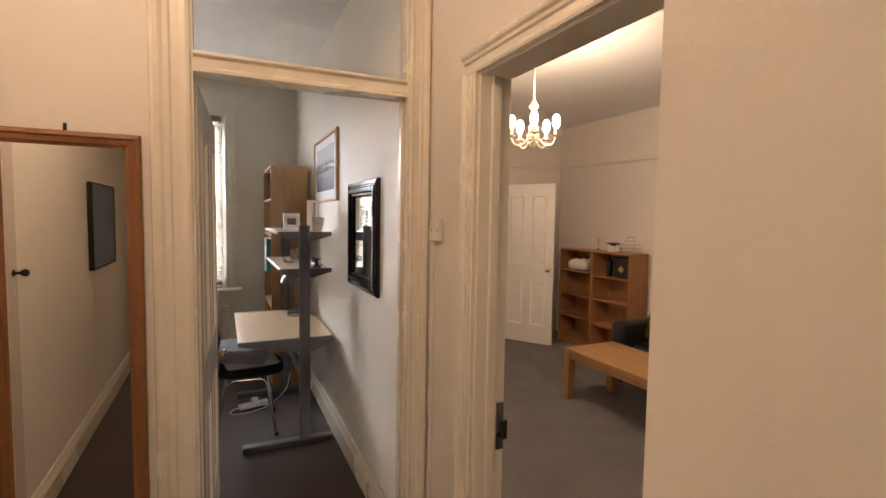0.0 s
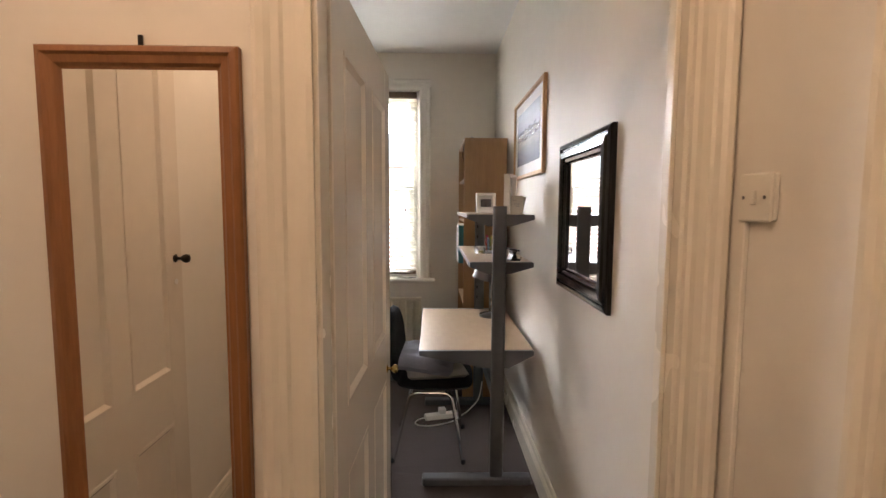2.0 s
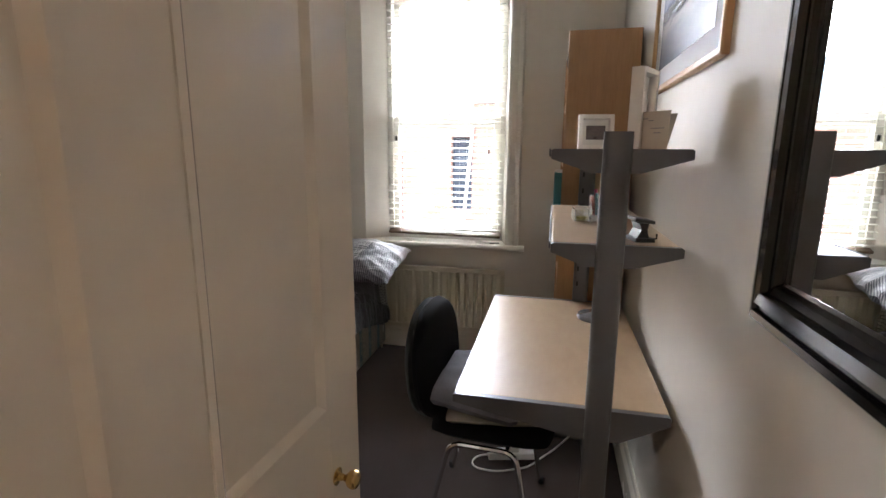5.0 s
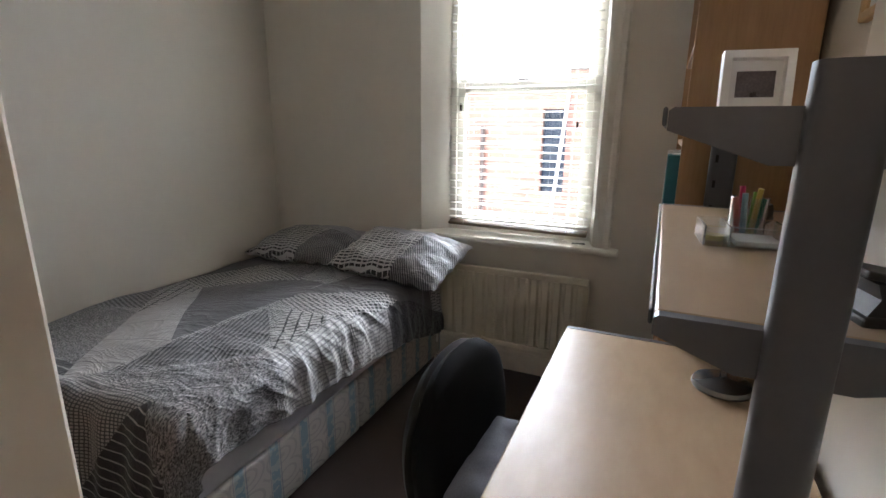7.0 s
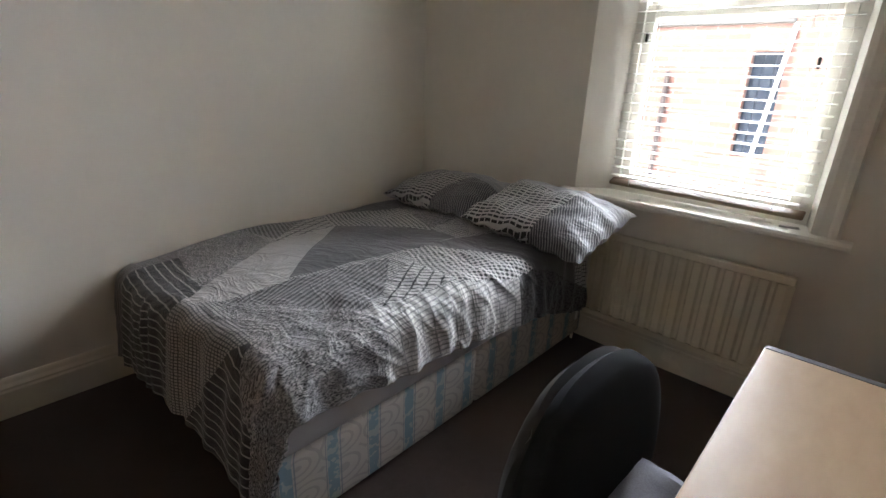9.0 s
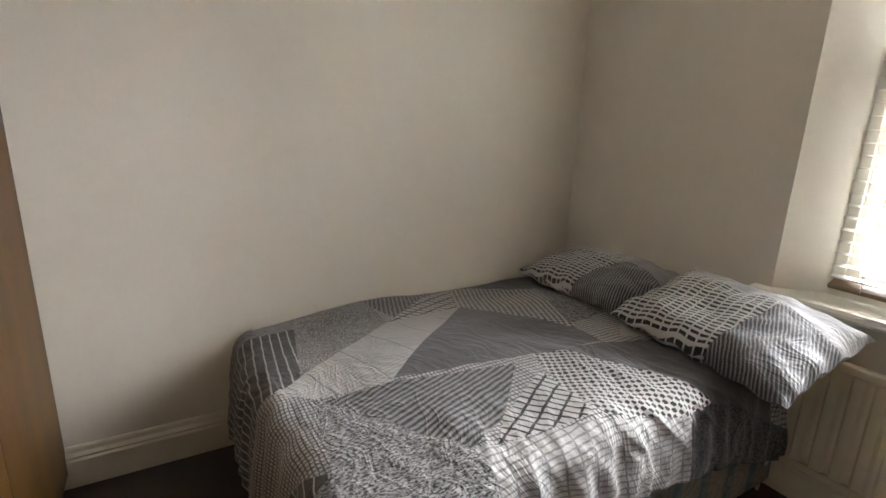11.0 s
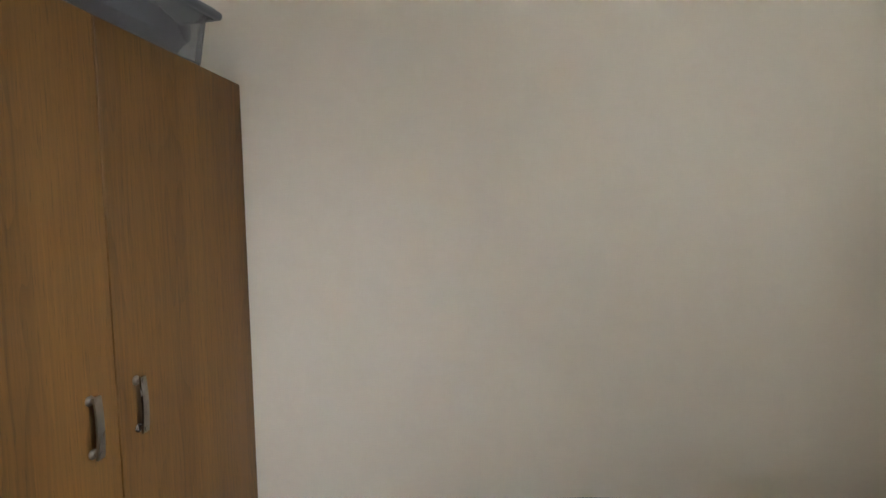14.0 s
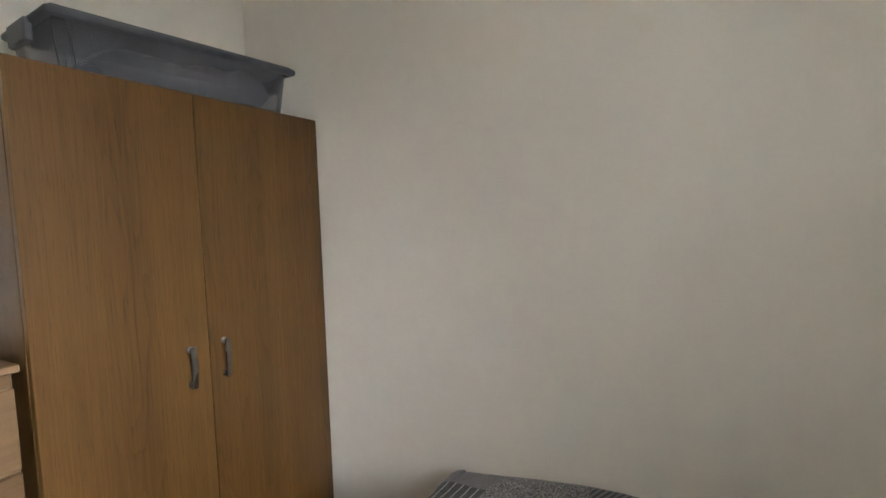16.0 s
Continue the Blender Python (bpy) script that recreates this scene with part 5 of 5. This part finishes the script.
for k, (c, nm) in enumerate((((0.03, 0.35, 0.16), "green"), ((0.25, 0.5, 0.06), "lime"), ((0.7, 0.05, 0.16), "pink"), ((0.6, 0.08, 0.05), "red"), ((0.35, 0.55, 0.6), "pale blue"), ((0.65, 0.5, 0.1), "yellow"))):
    a = k * 1.05
    mt = plain("pen_" + nm.replace(" ", "_"), c, 0.35, var=0.05)
    bm = tube(bmesh.new(), [(0.016 * math.cos(a), 0.016 * math.sin(a), 0.006), (0.028 * math.cos(a), 0.028 * math.sin(a), 0.082 + 0.012 * (k % 3))], 0.006, 8)
    part("highlighter", bm, mt, pp, nm + " highlighter pen", True)
hp2 = thing("hole_punch", "black metal hole punch on the shelf", "hole punch", pose(0.992, 3.50, LS, 0, 0, 12) @ Matrix.Scale(0.8, 4))
part("base", abox(-0.034, 0.034, -0.05, 0.05, 0, 0.018, 0.005, 2), M["black_plastic"], hp2)
part("frame", prism(bmesh.new(), [(-0.026, 0.0185), (0.014, 0.0185), (0.008, 0.045), (0.012, 0.068), (-0.020, 0.068), (-0.012, 0.045)], "y", -0.04, 0.04), M["black_plastic"], hp2)
part("lever", abox(-0.038, 0.034, -0.042, 0.042, -0.006, 0.006, 0.004, 2), M["black_plastic"], hp2, at=pose(0, 0, 0.076, 0, 10, 0))
part("guide", tube(bmesh.new(), [(0.034, 0.0, 0.009), (0.058, 0.0, 0.009), (0.058, 0.0, 0.026)], 0.003), M["dark_metal"], hp2)
st = thing("stapler", "black stapler lying at the back of the shelf", "stapler", pose(0.98, 4.20, LS, 0, 0, 70))
part("base", abox(-0.06, 0.06, -0.017, 0.017, 0, 0.014, 0.003), M["black_plastic"], st)
part("arm", prism(bmesh.new(), [(-0.06, 0.0145), (0.055, 0.0145), (0.06, 0.03), (0.03, 0.048), (-0.05, 0.045)], "y", -0.015, 0.015), M["black_plastic"], st)

# desk lamp
dl = thing("desk_lamp", "small grey metal desk lamp with a round base on the desk", "desk lamp", pose(0.955, 4.20, TZ))
part("base", lathe(bmesh.new(), [(0.075, 0), (0.078, 0.006), (0.074, 0.018), (0.05, 0.026), (0.012, 0.03)], (0, 0, 0), 28), M["nickel"], dl, smooth=True)
part("stem", tube(bmesh.new(), rounded([(0, 0, 0.028), (0, 0, 0.30), (-0.03, -0.02, 0.36)], 0.03), 0.009), M["nickel"], dl, smooth=True)
part("shade", lathe(bmesh.new(), [(0.062, -0.11), (0.055, -0.06), (0.032, -0.015), (0.018, 0.012), (0.014, 0.02)], (0, 0, 0), 24), M["nickel"], dl, "brushed metal lamp shade", True, pose(-0.035, -0.022, 0.37, 0, 18, 0))

# floor socket strip and flex
ps = thing("extension_lead", "white extension lead coiled on the carpet under the desk", "extension lead", pose(0.60, 4.20, 0.0, 0, 0, 14))
part("strip", abox(-0.10, 0.14, -0.028, 0.028, 0, 0.036, 0.006, 2), M["white"], ps)
part("plug", abox(0.0, 0.05, -0.025, 0.025, 0.0365, 0.075, 0.008, 2), M["white"], ps)
part("flex", tube(bmesh.new(), rounded([(-0.10, 0, 0.015), (-0.17, 0.0, 0.006), (-0.19, -0.08, 0.006), (-0.08, -0.12, 0.006), (0.08, -0.09, 0.006), (0.14, -0.03, 0.006), (0.24, 0.05, 0.008), (0.33, 0.07, 0.08), (0.36, 0.10, 0.20)], 0.05, 5), 0.0045, 7), M["white"], ps, smooth=True)
tagged(part("window_catch", abox(-0.035, 0.035, -0.008, 0.008, 0, 0.006, 0.002), M["nickel"], at=pose(0.36, YW + 0.02, 0.823, 0, 0, 12)), "loose metal catch lying on the window board", "catch")

# ---------- living room ----------
M["oak_table"] = timber("oak_table_top", (0.33, 0.18, 0.07), (0.46, 0.27, 0.115), "Y", 0.38, 14)
M["oak_leg"] = timber("oak_table_leg", (0.33, 0.18, 0.07), (0.46, 0.27, 0.115), "Z", 0.38, 14)
ct = thing("coffee_table", "long solid oak coffee table on square legs", "coffee table", pose(3.12, 2.28, 0))
CW, CL, CZ = 0.57, 1.12, 0.45
n = 5
for k in range(n):
    part("top_board", abox(CW * k / n + 0.0006, CW * (k + 1) / n - 0.0006, 0.075, CL - 0.075, CZ - 0.032, CZ, 0.0015), M["oak_table"], ct)
for y0, y1 in ((0, 0.0745), (CL - 0.0745, CL)):
    part("end_board", abox(0, CW, y0, y1, CZ - 0.0325, CZ + 0.0005, 0.002), M["oak_table"], ct)
for x0 in (0.0, CW - 0.07):
    part("apron", abox(x0 + 0.015 if x0 == 0 else x0 + 0.035, x0 + 0.035 if x0 == 0 else x0 + 0.055, 0.071, CL - 0.071, CZ - 0.085, CZ - 0.033), M["oak_table"], ct)
    for y0 in (0.0, CL - 0.07):
        part("leg", abox(x0, x0 + 0.07, y0, y0 + 0.07, 0, CZ - 0.033, 0.003), M["oak_leg"], ct)

M["red_oak"] = timber("reddish_bookcase", (0.29, 0.13, 0.05), (0.42, 0.21, 0.09), "Z", 0.42, 12)


def low_bookcase(y, shelves):
    ob = thing("low_bookcase", "low open reddish wood bookcase nearly empty", "bookcase", pose(4.41, y, 0), "low bookcases")
    w, d, h = 0.59, 0.28, 1.205
    for a in (0, w - 0.02):
        part("side_panel", abox(0, d, a, a + 0.02, 0, h, 0.002), M["red_oak"], ob)
    part("back_panel", abox(d - 0.008, d - 0.001, 0.0205, w - 0.0205, 0.05, h - 0.021), M["red_oak"], ob)
    part("top", abox(0.002, d, 0.0205, w - 0.0205, h - 0.02, h - 0.001, 0.001), M["red_oak"], ob)
    for z in shelves:
        part("shelf", abox(0.006, d - 0.009, 0.0205, w - 0.0205, z, z + 0.02, 0.001), M["red_oak"], ob)
    part("plinth", abox(0.02, 0.035, 0.0205, w - 0.0205, 0, 0.05), M["red_oak"], ob)


low_bookcase(3.94, (0.05, 0.32, 0.62, 0.90))
low_bookcase(4.535, (0.05, 0.34, 0.62, 0.92))
tagged(part("paper_pile", folded(bmesh.new(), 0.18, 0.34, 0.13, 3.0), M["paper"], smooth=True, at=pose(4.53, 4.83, 0.942, 0, 0, 5)), "crumpled pile of white papers on the shelf", "papers")
bx = thing("black_box", "black box with a gold diamond mark on the shelf", "box", pose(4.46, 4.00, 0.922))
part("carton", abox(0, 0.16, 0, 0.22, 0, 0.235, 0.003), M["black_plastic"], bx)
M["gold"] = plain("gold_print", (0.62, 0.47, 0.16), 0.35, 0.6, var=0.1)
part("mark", abox(-0.0025, -0.0005, -0.03, 0.03, -0.03, 0.03), M["gold"], bx, at=pose(0, 0.11, 0.10, 45, 0, 0))
tagged(part("bottle", lathe(bmesh.new(), [(0.036, 0), (0.038, 0.01), (0.038, 0.15), (0.03, 0.175), (0.013, 0.20), (0.013, 0.235), (0.016, 0.24)], (0, 0, 0), 18), M["black_gloss"], smooth=True, at=pose(4.50, 4.32, 0.922)), "tall dark bottle on the shelf", "bottle")
tagged(part("book", abox(0, 0.17, 0, 0.02, 0, 0.22, 0.002), M["paper"], at=pose(4.46, 3.965, 0.922)), "white upright book on the shelf", "book")
sc = thing("kitchen_scale", "small white scale with a dark dish on the bookcase", "scale", pose(4.55, 4.33, 1.205))
part("body", abox(-0.05, 0.05, -0.05, 0.05, 0, 0.07, 0.01, 2), M["white"], sc)
part("dish", lathe(bmesh.new(), [(0.02, 0.07), (0.03, 0.08), (0.075, 0.095), (0.08, 0.10), (0.07, 0.098)], (0, 0, 0), 20), M["dark_metal"], sc, smooth=True)
tagged(part("glass_candlestick", lathe(bmesh.new(), [(0.03, 0), (0.032, 0.008), (0.008, 0.02), (0.008, 0.10), (0.02, 0.12), (0.022, 0.16), (0.018, 0.16)], (0, 0, 0), 16), M["acrylic"], smooth=True, at=pose(4.55, 4.58, 1.205)), "clear glass candlestick on the bookcase", "candlestick")
ws = thing("cake_stand", "tiered chrome wire cake stand on the bookcase", "cake stand", pose(4.55, 4.065, 1.205))
for k, r in enumerate((0.125, 0.11, 0.09, 0.065, 0.04)):
    zz = 0.012 + 0.042 * k
    part("tier", tube(bmesh.new(), [(r * math.cos(a * math.pi / 12), r * math.sin(a * math.pi / 12), zz) for a in range(24)], 0.0025, 6, True), M["chrome"], ws, smooth=True)
for a in range(4):
    c, s = math.cos(a * math.pi / 2 + 0.4), math.sin(a * math.pi / 2 + 0.4)
    part("upright", tube(bmesh.new(), [(0.128 * c, 0.128 * s, 0.0), (0.11 * c, 0.11 * s, 0.054), (0.065 * c, 0.065 * s, 0.138), (0.03 * c, 0.03 * s, 0.19)], 0.002, 6), M["chrome"], ws)

sofa = thing("sofa", "black leather sofa against the living room wall", "sofa", pose(0, 0, 0))
SX0, SX1, SY0, SY1 = 3.86, 4.69, 1.52, 3.64
part("base", abox(SX0 + 0.03, SX1 - 0.05, SY0 + 0.05, SY1 - 0.05, 0.05, 0.27, 0.02, 2), M["black_leather"], sofa, smooth=True)
for y0, y1 in ((SY0, SY0 + 0.19), (SY1 - 0.19, SY1)):
    part("arm", abox(SX0, SX1 - 0.06, y0, y1, 0.05, 0.60, 0.07, 4), M["black_leather"], sofa, smooth=True)
part("backrest_frame", abox(SX1 - 0.22, SX1, SY0 + 0.02, SY1 - 0.02, 0.05, 0.77, 0.06, 4), M["black_leather"], sofa, smooth=True)
span = (SY1 - SY0 - 0.40) / 2
for k in range(2):
    y0 = SY0 + 0.20 + span * k
    part("seat_cushion", pad(bmesh.new(), 0.62, span - 0.004, 0.18, 6, 16), M["black_leather"], sofa, smooth=True, at=pose(SX0 + 0.33, y0 + span / 2, 0.34))
    part("back_cushion", pad(bmesh.new(), 0.44, span - 0.004, 0.20, 5, 16), M["black_leather"], sofa, smooth=True, at=pose(SX1 - 0.22, y0 + span / 2, 0.62, 0, -72, 0))
for x in (SX0 + 0.08, SX1 - 0.1):
    for y in (SY0 + 0.1, SY1 - 0.1):
        part("foot", lathe(bmesh.new(), [(0.022, 0), (0.028, 0.05)], (x, y, 0), 12), M["black_plastic"], sofa)
stool = thing("footstool", "black leather footstool beside the coffee table", "footstool", pose(3.52, 1.42, 0))
part("base", abox(-0.42, 0.42, -0.30, 0.30, 0.05, 0.30, 0.03, 3), M["black_leather"], stool, smooth=True)
part("seat_pad", pad(bmesh.new(), 0.86, 0.62, 0.20, 6, 16), M["black_leather"], stool, smooth=True, at=pose(0, 0, 0.38))
for x in (-0.36, 0.36):
    for y in (-0.24, 0.24):
        part("foot", lathe(bmesh.new(), [(0.02, 0), (0.026, 0.05)], (x, y, 0), 12), M["black_plastic"], stool)
M["lime"] = plain("lime_velvet", (0.085, 0.087, 0.009), 0.9, var=0.2, scale=7, fine=260, bump=0.3)
M["charcoal"] = plain("charcoal_knit", (0.035, 0.033, 0.037), 0.95, var=0.3, scale=9, fine=130, bump=0.6)


def scatter(mat, m, label, s=0.44):
    bm = pad(bmesh.new(), s, s, 0.15, 2.6, 16)
    for v in bm.verts:
        v.co.z += 0.012 * noise.noise(v.co * 9)
    tagged(part("scatter_cushion", bm, mat, smooth=True, at=m), label, "cushion", "cushions on the sofa")


scatter(M["lime"], pose(4.26, 3.27, 0.61, 0, -66, 6), "lime green square cushion on the sofa")
scatter(M["charcoal"], pose(4.20, 2.80, 0.68, 12, -64, -6) @ Matrix.Rotation(radians(38), 4, "Z"), "charcoal grey knitted cushion on the sofa")
scatter(M["lime"], pose(4.22, 2.22, 0.61, 0, -66, -4), "lime green square cushion on the sofa")

fr = thing("photo_collage", "wood framed collage of seven small photos", "picture", pose(LXF - 0.001, 3.41, 1.68, 0, 0, -90))
part("frame", frame_ring(bmesh.new(), 0.46, 0.44, [(0, 0), (0, 0.018), (0.005, 0.022), (0.02, 0.022), (0.024, 0.014), (0.024, 0)]), M["pale_wood"], fr)
part("mount", abox(-0.207, 0.207, -0.008, -0.003, -0.197, 0.197), M["mount"], fr)
for k, (x, z) in enumerate(((-0.10, 0.12), (0.09, 0.12), (-0.135, 0.0), (0.0, 0.0), (0.135, 0.0), (-0.10, -0.125), (0.09, -0.125))):
    w = 0.075 if z else 0.055
    part("photo", abox(x - w, x + w, -0.0095, -0.0085, z - 0.045, z + 0.045), seascape("snap", 11.0 + k * 3, 0.15, 0.09), fr, "small colour photo")
fr = thing("photo_collage", "black framed collage of dark photos", "picture", pose(LXF - 0.001, 2.72, 1.655, 0, 0, -90))
part("frame", frame_ring(bmesh.new(), 0.46, 0.44, [(0, 0), (0, 0.02), (0.03, 0.024), (0.034, 0)]), M["black_gloss"], fr)
part("mount", abox(-0.197, 0.197, -0.008, -0.003, -0.187, 0.187), M["dark_card"], fr)
for k in range(15):
    x, z = -0.13 + 0.13 * (k % 3), -0.15 + 0.075 * (k // 3)
    part("photo", abox(x - 0.058, x + 0.058, -0.0095, -0.0085, z - 0.031, z + 0.031), seascape("snap", 40.0 + k * 3, 0.1, 0.076), fr, "small colour photo")
for z in (-0.1125, -0.0375, 0.0375, 0.1125):
    part("divider", abox(-0.195, 0.195, -0.011, -0.0098, z - 0.003, z + 0.003), M["paper"], fr, "white dividing strip")


ang = math.degrees(math.atan2(4.72 - 5.28, 4.11 - 3.74))
ld = thing("door_3", "white four-panel door standing ajar in the living room", "door", pose(3.73, 5.44, 0.008, 0, 0, ang), kind="structure")
panel_door(ld, 0.70, 2.0, 0.038, M["white"], [(0.22, 0.78), (0.98, 1.86)], 0.1)
part("door_knob", lathe(bmesh.new(), KNOB, (0, 0, 0), 16), M["brass"], ld, "small brass door knob", True, pose(0.64, -0.038, 0.94, 90, 0, 0))
bm = prism(bmesh.new(), [(LXF, 2.25), (LXF - 0.02, 2.25), (LXF - 0.026, 2.262), (LXF - 0.012, 2.285), (LXF - 0.018, 2.295), (LXF, 2.30)], "y", LYS, LYN)
structure("trim_picture_rail_far", bm, M["wall_liv"], "painted picture rail on the sofa wall", "picture rail")
bm = prism(bmesh.new(), [(LYN, 2.25), (LYN - 0.02, 2.25), (LYN - 0.026, 2.262), (LYN - 0.012, 2.285), (LYN - 0.018, 2.295), (LYN, 2.30)], "x", LX0, LXF - 0.03)
structure("trim_picture_rail_end", bm, M["wall_liv"], "painted picture rail on the end wall", "picture rail")

# chandelier
M["cream_metal"] = plain("cream_painted_metal", (0.72, 0.64, 0.48), 0.3, var=0.05)
glow = Nodes("lit_bulb_glass")
glow.b.inputs["Emission Color"].default_value = (1.0, 0.80, 0.55, 1)
glow.b.inputs["Emission Strength"].default_value = 9.0
M["bulb"] = glow.mat
CHX, CHY, CHZ = 2.33, 2.82, 2.06
cl = thing("chandelier", "cream five-arm chandelier with lit frosted bulbs", "chandelier", pose(CHX, CHY, CHZ))
part("stem", lathe(bmesh.new(), [(0.004, 0), (0.02, 0.006), (0.028, 0.02), (0.016, 0.035), (0.04, 0.05), (0.044, 0.075), (0.025, 0.10), (0.034, 0.13), (0.014, 0.17), (0.012, 0.24), (0.03, 0.26), (0.034, 0.275), (0.02, 0.30), (0.008, 0.32)], (0, 0, 0), 20), M["cream_metal"], cl, smooth=True)
part("rod", tube(bmesh.new(), [(0, 0, 0.315), (0, 0, 2.80 - CHZ)], 0.005), M["cream_metal"], cl)
part("ceiling_rose", lathe(bmesh.new(), [(0.06, 0), (0.055, -0.012), (0.03, -0.03), (0.012, -0.04)][::-1], (0, 0, 2.82 - CHZ), 20), M["cream_metal"], cl, smooth=True)
for k in range(5):
    a = radians(20 + 72 * k)
    c, s = math.cos(a), math.sin(a)
    r = 0.155
    part("arm", tube(bmesh.new(), rounded([(0.03 * c, 0.03 * s, 0.06), (0.08 * c, 0.08 * s, 0.005), (0.14 * c, 0.14 * s, 0.01), (r * c, r * s, 0.065)], 0.03, 5), 0.006), M["cream_metal"], cl, smooth=True)
    part("drip_pan", lathe(bmesh.new(), [(0.006, 0.06), (0.034, 0.068), (0.036, 0.073), (0.012, 0.07), (0.012, 0.115)], (r * c, r * s, 0), 16), M["cream_metal"], cl, smooth=True)
    part("bulb", lathe(bmesh.new(), [(0.008, 0.115), (0.020, 0.13), (0.026, 0.155), (0.024, 0.185), (0.012, 0.205)], (r * c, r * s, 0), 16), M["bulb"], cl, "lit frosted glass bulb", True)

# ---------- yard outside ----------


def brickwork():
    n = Nodes("red_brickwork")
    c = n.add("ShaderNodeTexCoord")
    s = n.add("ShaderNodeSeparateXYZ", (c.outputs["Object"],))
    v = n.add("ShaderNodeCombineXYZ", (s.outputs[0], s.outputs[2], 0.0)).outputs[0]
    b = n.add("ShaderNodeTexBrick", {"Vector": v, "Color1": (0.30, 0.12, 0.08, 1), "Color2": (0.40, 0.20, 0.14, 1), "Mortar": (0.42, 0.38, 0.33, 1), "Scale": 1.0, "Mortar Size": 0.006, "Brick Width": 0.225, "Row Height": 0.075})
    big = n.noise(v, 1.2, 4)
    col = n.mix(n.math("MULTIPLY", big, 0.6), b.outputs[0], (0.46, 0.36, 0.32))
    n.set(colour=col, rough=0.9).bump(n.math("MULTIPLY", b.outputs["Fac"], -1.0), 0.5, 0.01)
    return n.mat


M["brick"] = brickwork()
M["paving"] = plain("concrete_paving", (0.24, 0.23, 0.21), 0.9, var=0.15, scale=2, fine=60, bump=0.3)
M["pipe_paint"] = plain("weathered_pipe_paint", (0.16, 0.13, 0.12), 0.7, var=0.5, scale=5)
M["navy"] = plain("dark_blue_door_paint", (0.02, 0.035, 0.06), 0.45, var=0.15)
structure("ground_yard", abox(-40, 40, YW + 0.3, 80, -0.75, -0.60), M["paving"], "pale concrete yard behind the house", "ground")
yw = thing("yard_wall", "red brick yard wall with a dark painted gateway", "wall", pose(0, 9.2, -0.6), kind="structure")
bm = bmesh.new()
rbox(bm, -9.0, -0.74, 0, 0.24, 0, 2.55)
rbox(bm, -0.43, 6.0, 0, 0.24, 0, 2.75)
rbox(bm, -0.74, -0.43, 0, 0.24, 0, 1.22)
rbox(bm, -0.74, -0.43, 0, 0.24, 2.29, 2.55)
part("brick_wall", bm, M["brick"], yw)
part("coping", abox(-9.0, -0.432, -0.03, 0.27, 2.551, 2.62, 0.01), M["paving"], yw)
part("coping", abox(-0.428, 6.0, -0.03, 0.27, 2.751, 2.82, 0.01), M["paving"], yw)
for k in range(3):
    part("board", abox(-0.74 + 0.1033 * k + 0.002, -0.74 + 0.1033 * (k + 1) - 0.002, 0.10, 0.13, 1.22, 2.29, 0.003), M["navy"], yw, "dark blue painted board")
part("drainpipe", tube(bmesh.new(), [(-1.54, -0.06, 0.0), (-1.54, -0.06, 2.08)], 0.03, 10), M["pipe_paint"], yw, "dark cast iron drainpipe", True)
lp = thing("washing_line_prop", "white plastic washing line prop leaning on the yard wall", "pole", pose(-0.44, 8.9, -0.6))
part("pole", tube(bmesh.new(), [(-0.12, -0.2, 0.0), (0.03, 0.26, 2.55)], 0.022, 8), M["white"], lp, smooth=True)
